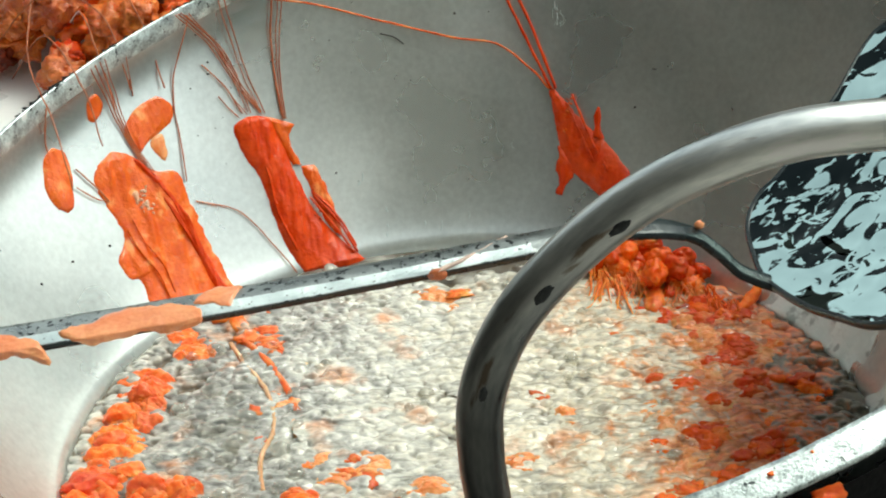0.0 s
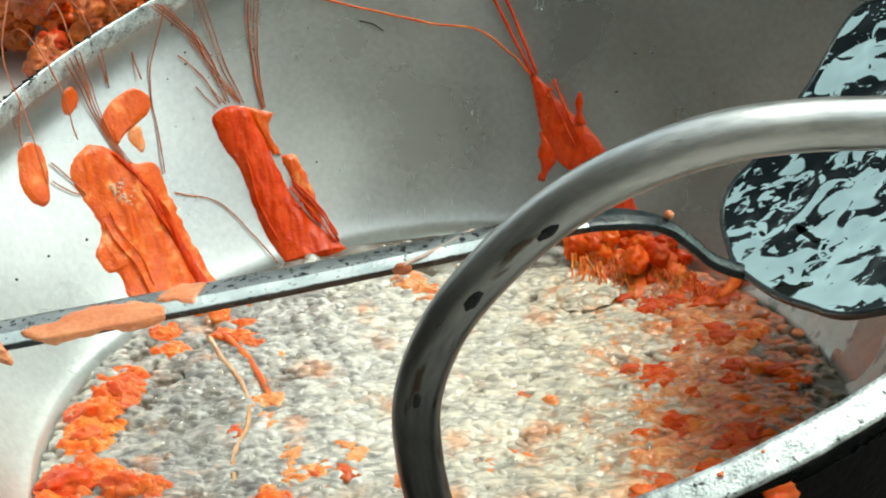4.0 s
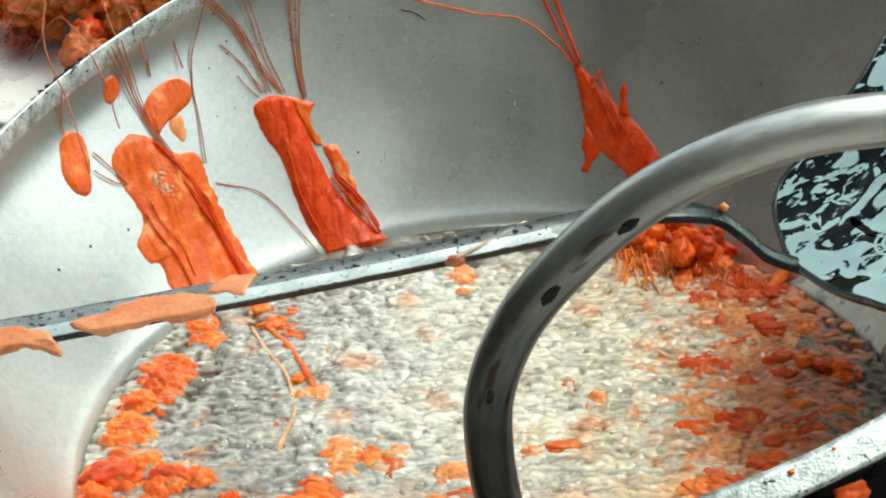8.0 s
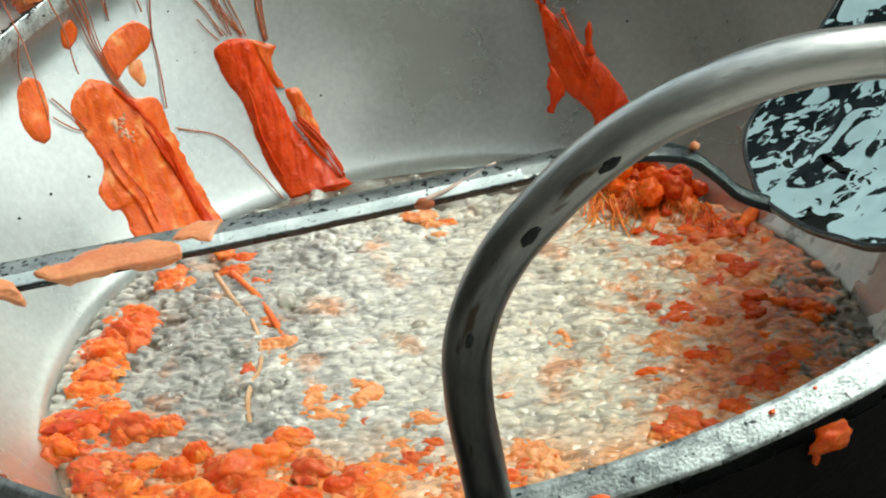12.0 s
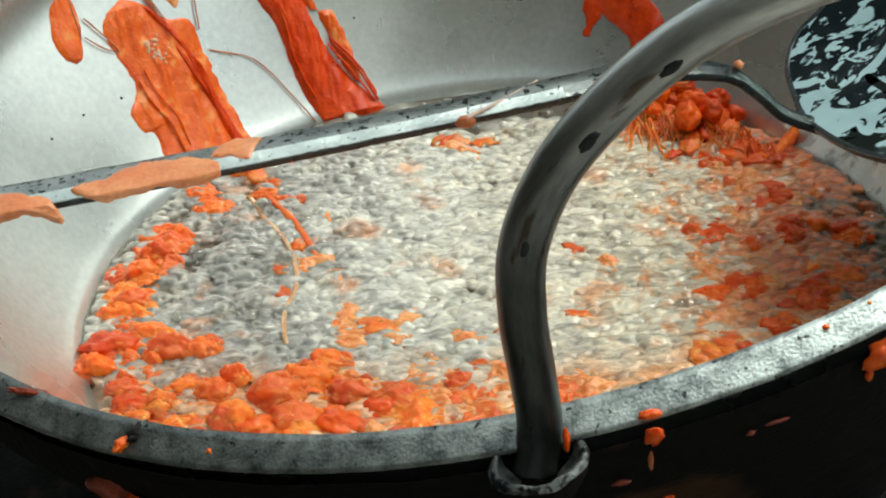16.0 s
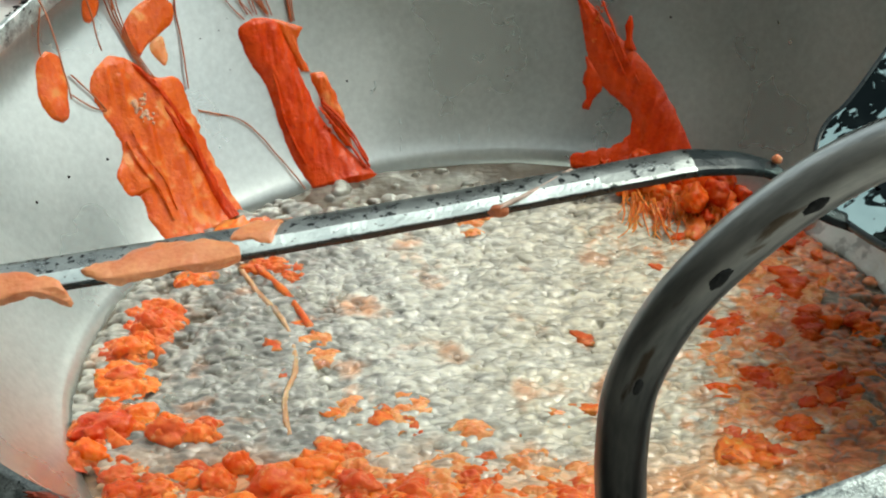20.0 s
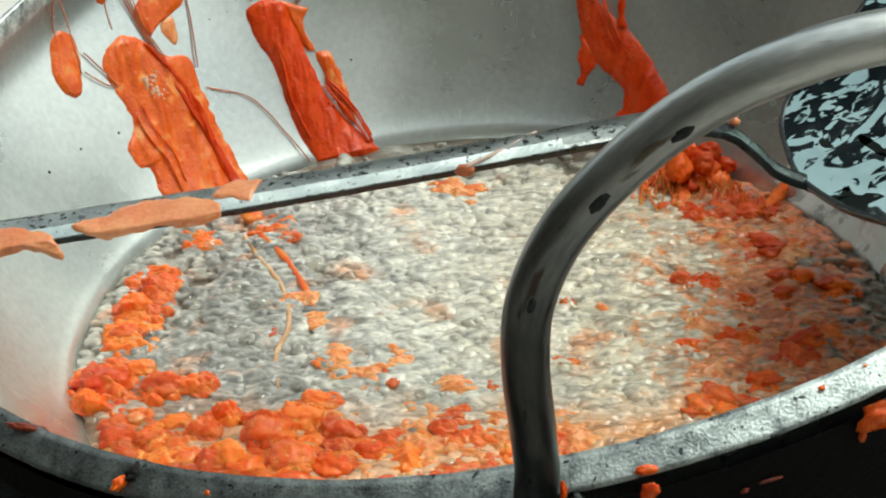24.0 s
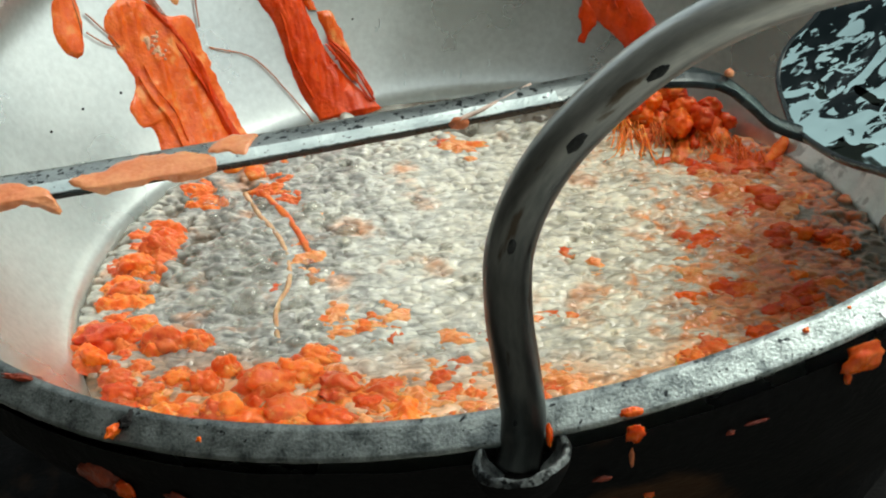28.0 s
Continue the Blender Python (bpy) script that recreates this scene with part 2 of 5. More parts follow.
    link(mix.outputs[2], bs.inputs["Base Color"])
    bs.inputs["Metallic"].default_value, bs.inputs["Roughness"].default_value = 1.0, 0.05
    return m


RING_AT = (0.176, -0.020, 0.098)
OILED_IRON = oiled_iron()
# the rim's sky reflection, painted: dull at the near -x side, bright beyond
paint_sheen(RIM_METAL, (0.6, 0.8, 0), -0.25, -0.10, 0.42, 1.6)
paint_sheen(STEEL, (0.5, 0, 0.86), 0.18, 0.30, 0.20, 1.75)       # dark foot, bright top: the tube's reflections put into its colour
BUBBLE = material("oil_bubble", (0.80, 0.79, 0.72), (0.92, 0.91, 0.86), 90, (0.02, 0.06), 0, 0.0, coat=0.6)
BUBBLE.node_tree.nodes["Principled BSDF"].inputs["Transmission Weight"].default_value = 0.9
BUBBLE.node_tree.nodes["Principled BSDF"].inputs["IOR"].default_value = 1.25


# ---- building blocks ----
def mesh_of(name, verts, faces, mat, smooth=True):
    me = bpy.data.meshes.new(name)
    me.from_pydata([tuple(v) for v in verts], [], faces)
    if smooth:
        me.polygons.foreach_set("use_smooth", [True] * len(me.polygons))
    me.materials.append(mat)
    me.update()
    return me


def piece(name, verts, faces, mat, parent=None, label="", smooth=True):
    ob = new(name, mesh_of(name, verts, faces, mat, smooth))
    if parent:
        ob.parent = parent
    return tagged(ob, label)


def empty(name, label, category, group="", kind="", at=(0, 0, 0)):
    ob = new(name)
    ob.empty_display_size = 0.02
    ob.location = at
    return tagged(ob, label, category, group, kind)


def grid_faces(rows, cols, wrap=False):
    out = []
    for i in range(rows - 1):
        for j in range(cols if wrap else cols - 1):
            k = (j + 1) % cols
            out.append((i * cols + j, i * cols + k, (i + 1) * cols + k, (i + 1) * cols + j))
    return out


def spline(points, steps):
    """Catmull-Rom through the points."""
    p = [Vector(q) for q in points]
    p = [2 * p[0] - p[1]] + p + [2 * p[-1] - p[-2]]
    out = []
    for i in range(1, len(p) - 2):
        for s in range(steps):
            t = s / steps
            out.append(0.5 * (2 * p[i] + (p[i + 1] - p[i - 1]) * t + (2 * p[i - 1] - 5 * p[i] + 4 * p[i + 1] - p[i + 2]) * t * t
                              + (3 * p[i] - p[i - 1] - 3 * p[i + 1] + p[i + 2]) * t ** 3))
    return out + [p[-2]]


def tube(points, radius, sides=8, uneven=0.0, taper=None):
    """Verts and faces of a closed tube along the points; radius may vary with noise and taper(0..1)."""
    verts, faces, side = [], [], None
    n = len(points)
    for i, p in enumerate(points):
        ahead = (points[min(i + 1, n - 1)] - points[max(i - 1, 0)]).normalized()
        if side is None:
            side = ahead.orthogonal().normalized()
        side = (side - ahead * side.dot(ahead)).normalized()
        up = ahead.cross(side)
        r = radius * (taper(i / (n - 1)) if taper else 1)
        for k in range(sides):
            a = 2 * math.pi * k / sides
            rr = r * (1 + uneven * noise.noise(Vector(p) * 160 + Vector((k, 0, 0))))
            verts.append(p + rr * (math.cos(a) * side + math.sin(a) * up))
    faces = grid_faces(n, sides, True)
    faces.append(tuple(range(sides))[::-1])
    faces.append(tuple(range((n - 1) * sides, n * sides)))
    return verts, faces


def ico(level):
    bm = bmesh.new()
    bmesh.ops.create_icosphere(bm, subdivisions=level, radius=1)
    bm.verts.ensure_lookup_table()
    v = np.array([tuple(q.co) for q in bm.verts])
    f = [tuple(q.index for q in g.verts) for g in bm.faces]
    bm.free()
    return v, f


ICO1, ICO2, ICO3, ICO4 = ico(1), ico(2), ico(3), ico(4)


def lump(seed, size, crag=0.35, crumbs=0.12, level=3, flat=1.0):
    """A craggy fried lump: big lobes, then crumbs, on a ball."""
    v, f = {2: ICO2, 3: ICO3, 4: ICO4}[level]
    out = []
    off = Vector((seed * 7.31, seed * 3.17, seed * 1.73))
    for p in v:
        d = Vector(p)
        r = 1 + crag * noise.noise(d * 1.6 + off) + crag * 0.55 * noise.noise(d * 3.4 + off) + crumbs * abs(noise.noise(d * 8 + off)) + crumbs * 0.5 * noise.noise(d * 15 + off) + (crumbs * 0.45 * noise.noise(d * 27 + off) if level > 3 else 0)
        q = d * max(r, 0.25)
        out.append(Vector((q.x * size[0], q.y * size[1], q.z * size[2] * flat)))
    return out, f


# ---- the wok's form: oil level at z = 0, rim leaning up to +x ----
R_OIL, R_RIM, RIM_H, SWELL = 0.19, 0.2772, 0.1466, 0.838
RIM_C, LEAN = (0.0127, 0.0036), (0.2047, 0.0849)
R_LIP = 0.267
TOP_BEND = (R_RIM - R_LIP) / 0.26 ** 2


def level_of(x, y):
    return RIM_H + LEAN[0] * x + LEAN[1] * y


def wall(deg, u, off=0.0):
    """A place on the inside of the wok: turn about the middle, share of the way from oil to rim, metres towards the inside."""
    a = radians(deg)
    r = R_OIL + (R_RIM - R_OIL) * max(u, 0) ** SWELL - max(0, u - 0.74) ** 2 * TOP_BEND if u >= 0 else R_OIL * math.sqrt(max(1 - (u / 0.62) ** 2, 0.0))
    x, y = max(u, 0) * RIM_C[0] + r * math.cos(a), max(u, 0) * RIM_C[1] + r * math.sin(a)
    p = Vector((x, y, u * level_of(x, y)))
    if off:
        inward = Vector((-math.cos(a) * 0.82, -math.sin(a) * 0.82, 0.57))
        p = p + inward * off
    return p


def rim_place(deg, r, dz):
    a = radians(deg)
    x, y = RIM_C[0] + r * math.cos(a), RIM_C[1] + r * math.sin(a)
    return Vector((x, y, level_of(x, y) + dz))


def build_wok():
    wok = empty("wok", "large worn aluminium frying wok full of bubbling oil", "wok")
    N = 240
    us = [-0.619 + 0.05 * i for i in range(13)] + [0.0] + [0.035 * i for i in range(1, 29)]
    verts = [wall(360 * j / N, u) for u in us for j in range(N)]
    inner = piece("bowl", verts, grid_faces(len(us), N, True), ALUMINIUM, wok, "scratched grey aluminium inside of the wok")
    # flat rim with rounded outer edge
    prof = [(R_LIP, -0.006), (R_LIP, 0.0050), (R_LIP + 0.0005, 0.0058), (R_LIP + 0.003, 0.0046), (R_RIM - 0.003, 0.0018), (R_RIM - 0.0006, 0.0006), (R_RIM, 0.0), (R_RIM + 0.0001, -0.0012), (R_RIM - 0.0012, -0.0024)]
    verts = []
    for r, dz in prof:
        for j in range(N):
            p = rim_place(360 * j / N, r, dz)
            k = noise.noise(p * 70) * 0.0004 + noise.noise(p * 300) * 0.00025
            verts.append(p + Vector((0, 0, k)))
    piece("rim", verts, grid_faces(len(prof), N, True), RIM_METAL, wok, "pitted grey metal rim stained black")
    # sooty outside
    verts = []
    for u in [0.98 - 0.05 * i for i in range(32)]:
        for j in range(N):
            p = wall(360 * j / N, max(u, -0.6))
            q = Vector((p.x, p.y, 0)).normalized() if p.xy.length > 1e-4 else Vector((0, 0, 0))
            verts.append(p + q * (0.0085 + 0.0008 * noise.noise(p * 60)) + Vector((0, 0, -0.006)))
    piece("outer_shell", verts, grid_faces(32, N, True)[::-1], SOOT, wok, "soot-black outside of the wok")
    # loop handle, its two ends set in bosses on the rim
    left = [(0.0165, -0.2725, 0.1170), (0.0184, -0.2710, 0.133), (0.0170, -0.2789, 0.1578), (0.0151, -0.2874, 0.1859), (0.0165, -0.2922, 0.2111),
            (0.0256, -0.2946, 0.2354), (0.0414, -0.2944, 0.2555), (0.0598, -0.2940, 0.2716), (0.0786, -0.2967, 0.2839), (0.1004, -0.2984, 0.2923), (0.1216, -0.2996, 0.2955)]
    mid, across = Vector((0.1560, -0.2985, 0.2966)), Vector((0.891, 0.454, 0.0))
    right = []
    for p in reversed(left):                  # its other half, mirrored, rises with the rim
        d = (Vector(p) - mid).dot(across)
        right.append(Vector(p) - 2 * d * across + Vector((0, 0, 0.05 * (d / 0.115) ** 2)))
    loop = spline(left + [mid] + right, 12)
    v, f = tube(loop, 0.0070, 32, 0.003)
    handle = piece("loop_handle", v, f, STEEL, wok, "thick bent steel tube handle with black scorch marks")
    drawn = handle.data.attributes.new("drawn", "FLOAT_VECTOR", "POINT")
    way = [0.0]
    for p, q in zip(loop, loop[1:]):
        way.append(way[-1] + (q - p).length)
    drawn.data.foreach_set("vector", [c for d in way for k in range(32) for c in (d * 0.22, 0.007 * math.cos(k * math.pi / 16), 0.007 * math.sin(k * math.pi / 16))])
    for p, big in ((Vector((0.0177, -0.2790, 0.122)), 0.88),):
        out = Vector((p.x - RIM_C[0], p.y - RIM_C[1], 0)).normalized()
        p = p - out * 0.0012
        along = Vector((-out.y, out.x, 0))
        base = Vector((p.x, p.y, level_of(p.x, p.y)))
        ring = 36

        def turned(prof):
            out_verts = []
            for r, dz in prof:
                r, dz = r * big, dz + 0.0012
                for k in range(ring):
                    a = radians(-24 + 228 * k / (ring - 1))
                    q = base + r * (math.cos(a) * along + math.sin(a) * out) + Vector((0, 0, dz + LEAN[0] * r * math.cos(a) * along.x))
                    out_verts.append(q + Vector((0, 0, 0.0014 * noise.noise(q * 200) + 0.0005 * noise.noise(q * 620))))
            return out_verts

        boss = piece("handle_boss", turned(((0.0066, -0.012), (0.0082, -0.0105), (0.0112, -0.0085), (0.0130, -0.0066), (0.0138, -0.0036))), grid_faces(5, ring), BOSS_METAL, wok, "hollow blackened boss that holds the handle")
        piece("boss_lip", turned(((0.0138, -0.0036), (0.0144, -0.0022), (0.0153, -0.0016), (0.0164, -0.0019), (0.0174, -0.0038))), grid_faces(5, ring), LIP_METAL, boss, "thin worn bright metal lip")
        piece("boss_shell", turned(((0.0174, -0.0038), (0.0168, -0.0080), (0.0125, -0.016), (0.0060, -0.020))), grid_faces(4, ring), SOOT, boss, "sooty underside")
    for x, y, z, size, a in ((0.0565, -0.3031, 0.2696, 0.0034, 0.7), (0.0176, -0.3010, 0.2180, 0.0026, 1.4), (0.0347, -0.3062, 0.2505, 0.0036, 1.0)):
        eye = Vector((0.03, -0.75, 0.5))
        near = min(loop, key=lambda q: (q + (eye - q).normalized() * 0.0068 - Vector((x, y, z))).length)
        i = loop.index(near)
        along = (loop[i + 1] - loop[i - 1]).normalized()
        face = eye - near
        face = (face - along * face.dot(along)).normalized()
        across = along.cross(face)
        lean = max(-0.8, min(0.8, (Vector((x, y, z)) - near).dot(across) / 0.0070))
        out = (face * math.sqrt(1 - lean * lean) + across * lean).normalized()
        v, f = lump(int(size * 1e5), (size, size * 0.42, 0.0005), 0.22, 0.1, 4)
        m = Matrix((along, out.cross(along), out)).transposed()
        v = [near + out * 0.0070 + m @ q for q in v]
        piece("scorch_mark", v, f, SCORCH, wok, "black scorch mark burnt on the handle")
    return wok


wok = build_wok()


# ---- frying oil ----
def oil_material():
    m = bpy.data.materials.new("frothing_oil")
    m.use_nodes = True
    nt = m.node_tree
    n, link = nt.nodes, nt.links.new
    bs = n["Principled BSDF"]
    co = n.new("ShaderNodeNewGeometry")            # coloured by place, so that drifting froth takes the stain it lies in
    warp = n.new("ShaderNodeTexNoise")
    warp.inputs["Scale"].default_value, warp.inputs["Detail"].default_value = 28, 6
    link(co.outputs["Position"], warp.inputs["Vector"])
    # froth thickens to the middle, thin clear oil along +x and -x
    sep = n.new("ShaderNodeSeparateXYZ")
    link(co.outputs["Position"], sep.inputs[0])
    add = n.new("ShaderNodeMath")
    add.operation = "MULTIPLY_ADD"
    add.inputs[1].default_value = 0.15
    link(warp.outputs["Fac"], add.inputs[0])
    link(sep.outputs[0], add.inputs[2])
    curd = n.new("ShaderNodeMapping")                # curds drawn out across the pan
    curd.inputs["Scale"].default_value = (0.42, 1.0, 0.6)
    link(co.outputs["Position"], curd.inputs["Vector"])
    fleck = n.new("ShaderNodeTexNoise")
    fleck.inputs["Scale"].default_value, fleck.inputs["Detail"].default_value, fleck.inputs["Distortion"].default_value = 130, 4, 0.6
    link(co.outputs["Position"], fleck.inputs["Vector"])
    fray = n.new("ShaderNodeMath")
    fray.operation = "MULTIPLY_ADD"
    fray.inputs[1].default_value = 0.17
    link(fleck.outputs["Fac"], fray.inputs[0])
    link(add.outputs[0], fray.inputs[2])
    ramp = n.new("ShaderNodeValToRGB")
    r = ramp.color_ramp
    shift = n.new("ShaderNodeMapRange")
    shift.inputs[1].default_value, shift.inputs[2].default_value = -0.022, 0.358
    link(fray.outputs[0], shift.inputs[0])
    link(shift.outputs[0], ramp.inputs[0])
    r.elements[0].position, r.elements[0].color = 0.0, (0.48, 0.46, 0.41, 1)
    r.elements[1].position, r.elements[1].color = 1.0, (0.10, 0.09, 0.06, 1)
    for pos, c in ((0.10, (0.25, 0.25, 0.235)), (0.23, (0.33, 0.325, 0.305)), (0.35, (0.62, 0.61, 0.55)), (0.66, (0.66, 0.60, 0.47)), (0.72, (0.66, 0.47, 0.32)), (0.775, (0.74, 0.29, 0.11)), (0.87, (0.70, 0.17, 0.055)), (0.93, (0.30, 0.21, 0.14))):
        e = r.elements.new(pos)
        e.color = (*c, 1)
    # loose orange crumbs floating in it
    cr = n.new("ShaderNodeTexNoise")
    cr.inputs["Scale"].default_value, cr.inputs["Detail"].default_value = 34, 7
    link(co.outputs["Position"], cr.inputs["Vector"])
    cut = n.new("ShaderNodeMapRange")
    cut.inputs[1].default_value, cut.inputs[2].default_value = 0.57, 0.69
    cut.inputs[4].default_value = 0.7
    link(cr.outputs["Fac"], cut.inputs[0])
    mx = n.new("ShaderNodeMix")
    mx.data_type = "RGBA"
    link(cut.outputs[0], mx.inputs[0])
    link(ramp.outputs[0], mx.inputs[6])
    mx.inputs[7].default_value = (0.66, 0.25, 0.08, 1)
    # batter lying just under the froth along the near side
    ny = n.new("ShaderNodeMath")
    ny.operation = "MULTIPLY_ADD"
    ny.inputs[1].default_value = 0.085
    link(cr.outputs["Fac"], ny.inputs[0])
    flip = n.new("ShaderNodeMath")
    flip.operation = "MULTIPLY_ADD"
    flip.inputs[1].default_value, flip.inputs[2].default_value = -1.0, 0.0
    link(sep.outputs[1], flip.inputs[0])
    link(flip.outputs[0], ny.inputs[2])
    near = n.new("ShaderNodeMapRange")
    near.inputs[1].default_value, near.inputs[2].default_value = 0.086, 0.128
    near.inputs[4].default_value = 0.72
    link(ny.outputs[0], near.inputs[0])
    under = n.new("ShaderNodeMix")
    under.data_type = "RGBA"
    link(near.outputs[0], under.inputs[0])
    link(mx.outputs[2], under.inputs[6])
    under.inputs[7].default_value = (0.76, 0.36, 0.15, 1)
    # calm, clear oil along the far wall
    back = n.new("ShaderNodeMapRange")
    back.inputs[1].default_value, back.inputs[2].default_value = 0.190, 0.206
    by = n.new("ShaderNodeMath")
    by.operation = "MULTIPLY_ADD"
    by.inputs[1].default_value = 0.09
    link(warp.outputs["Fac"], by.inputs[0])
    link(sep.outputs[1], by.inputs[2])
    link(by.outputs[0], back.inputs[0])
    clear = n.new("ShaderNodeMix")
    clear.data_type = "RGBA"
    link(back.outputs[0], clear.inputs[0])
    link(under.outputs[2], clear.inputs[6])
    clear.inputs[7].default_value = (0.33, 0.33, 0.29, 1)
    tone = n.new("ShaderNodeTexNoise")
    tone.inputs["Scale"].default_value, tone.inputs["Detail"].default_value, tone.inputs["Distortion"].default_value = 210, 5, 0.8
    link(curd.outputs[0], tone.inputs["Vector"])
    tr = n.new("ShaderNodeMapRange")
    tr.inputs[1].default_value, tr.inputs[2].default_value, tr.inputs[3].default_value, tr.inputs[4].default_value = 0.34, 0.62, 0.54, 1.24
    link(tone.outputs["Fac"], tr.inputs[0])
    mot = n.new("ShaderNodeHueSaturation")
    link(clear.outputs[2], mot.inputs["Color"])
    link(tr.outputs[0], mot.inputs["Value"])
    # dark brown low down, in the gaps between the bubbles
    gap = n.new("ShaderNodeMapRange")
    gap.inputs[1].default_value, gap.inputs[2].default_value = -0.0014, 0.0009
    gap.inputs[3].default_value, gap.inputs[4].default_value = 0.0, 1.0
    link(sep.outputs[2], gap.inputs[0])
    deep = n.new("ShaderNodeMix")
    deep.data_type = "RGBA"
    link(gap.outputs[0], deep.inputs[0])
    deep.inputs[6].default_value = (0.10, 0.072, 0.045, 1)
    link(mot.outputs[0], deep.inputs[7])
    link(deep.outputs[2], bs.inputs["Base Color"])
    bs.inputs["Subsurface Weight"].default_value, bs.inputs["Subsurface Scale"].default_value = 0.5, 0.003
    bs.inputs["Subsurface Radius"].default_value = (1.0, 0.95, 0.8)
    bs.inputs["Roughness"].default_value = 0.14
    bs.inputs["Specular IOR Level"].default_value = 0.6
    bs.inputs["Coat Weight"].default_value = 0.15
    vo = n.new("ShaderNodeTexVoronoi")
    vo.inputs["Scale"].default_value = 260
    link(co.outputs["Position"], vo.inputs["Vector"])
    inv = n.new("ShaderNodeMath")
    inv.operation = "SUBTRACT"
    inv.inputs[0].default_value = 1.0
    link(vo.outputs["Distance"], inv.inputs[1])
    wr = n.new("ShaderNodeTexNoise")
    wr.inputs["Scale"].default_value, wr.inputs["Detail"].default_value = 420, 3
    link(curd.outputs[0], wr.inputs["Vector"])
    both = n.new("ShaderNodeMath")
    both.operation = "MULTIPLY_ADD"
    both.inputs[1].default_value = 1.6
    link(wr.outputs["Fac"], both.inputs[0])
    link(inv.outputs[0], both.inputs[2])
    bm = n.new("ShaderNodeBump")
    bm.inputs["Strength"].default_value, bm.inputs["Distance"].default_value = 0.40, 0.0007
    link(both.outputs[0], bm.inputs["Height"])
    link(bm.outputs[0], bs.inputs["Normal"])
    return m


OIL = oil_material()


def bubble_field(half, step, count, rng, keep=None):
    """Heights of a froth of many small bubbles, a few large ones and fine wrinkles over a square."""
    n = int(2 * half / step)
    axis = np.linspace(-half, half, n)
    gx, gy = np.meshgrid(axis, axis)
    z = np.full_like(gx, -0.0012)
    for x, y in rng.uniform(-half, half, (count, 2)):
        calm = keep(x, y) if keep else 1.0
        if rng.random() > calm:
            continue
        r = rng.uniform(0.0014, 0.0031) + (0.0012 if rng.random() < 0.08 else 0)
        i0, j0 = int((y + half) / step), int((x + half) / step)
        k = int(r * 1.7 / step) + 2
        a, b, c, d = max(i0 - k, 0), min(i0 + k, n), max(j0 - k, 0), min(j0 + k, n)
        turn, long = rng.uniform(-0.45, 0.45), rng.uniform(1.0, 1.75)
        px, py = gx[a:b, c:d] - x, gy[a:b, c:d] - y
        q = ((px * math.cos(turn) + py * math.sin(turn)) / long) ** 2 + (py * math.cos(turn) - px * math.sin(turn)) ** 2
        dome = np.where(q < r * r, r * rng.uniform(0.34, 0.74) * np.maximum(1 - q / (r * r), 0) ** 0.42 + rng.uniform(-0.0009, 0.0004) + rng.uniform(-0.25, 0.25) * px + rng.uniform(-0.25, 0.25) * py, -1)
        z[a:b, c:d] = np.maximum(z[a:b, c:d], dome)
    for _ in range(1):
        z = (2 * z + np.roll(z, 1, 0) + np.roll(z, -1, 0) + np.roll(z, 1, 1) + np.roll(z, -1, 1)) / 6
    return axis, gx, gy, z


def round_sheet(gx, gy, z, radius):
    inside = gx ** 2 + gy ** 2 < radius ** 2
    index = -np.ones(gx.shape, int)
    index[inside] = np.arange(inside.sum())
    verts = np.stack([gx[inside], gy[inside], z[inside]], 1)
    quad = np.stack([index[:-1, :-1], index[:-1, 1:], index[1:, 1:], index[1:, :-1]], -1).reshape(-1, 4)
    return verts.tolist(), quad[(quad >= 0).all(1)].tolist()


def build_oil():
    """A sheet of oil whose surface is crowded with bubbles."""
    def keep(x, y):
        far = math.hypot(x, y)
        return 0.0 if far > 0.188 else 0.06 if y > 0.150 + 0.006 * math.sin(x * 90) and x < 0.07 else (1.0 if x < 0.09 else 0.6)

    axis, gx, gy, z = bubble_field(0.192, 0.0006, 13500, np.random.default_rng(7), keep)
    n = len(axis)
    swell = np.array([[noise.noise(Vector((x * 38, y * 38, 0))) + 0.6 * noise.noise(Vector((x * 90, y * 90, 7))) for x in axis[::8]] for y in axis[::8]])
    soft = np.kron(swell, np.ones((8, 8)))[:n, :n]
    for _ in range(10):
        soft = (soft + np.roll(soft, 2, 0) + np.roll(soft, -2, 0) + np.roll(soft, 2, 1) + np.roll(soft, -2, 1)) / 5
    v, f = round_sheet(gx, gy, z + 0.0022 * soft, 0.1905)
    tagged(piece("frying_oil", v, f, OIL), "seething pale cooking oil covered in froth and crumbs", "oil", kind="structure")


build_oil()

# ---- batter smeared on the wok's inside ----
def evenly(points, n):
    """n points at even steps of the way along a smooth line through (turn, height) points."""
    line = spline([(a, u * 100, 0) for a, u in points], 14)
    far = np.concatenate([[0], np.cumsum([(q - p).length for p, q in zip(line, line[1:])])])
    at = np.linspace(0, far[-1], n)
    return np.interp(at, far, [p.x for p in line]), np.interp(at, far, [p.y / 100 for p in line])


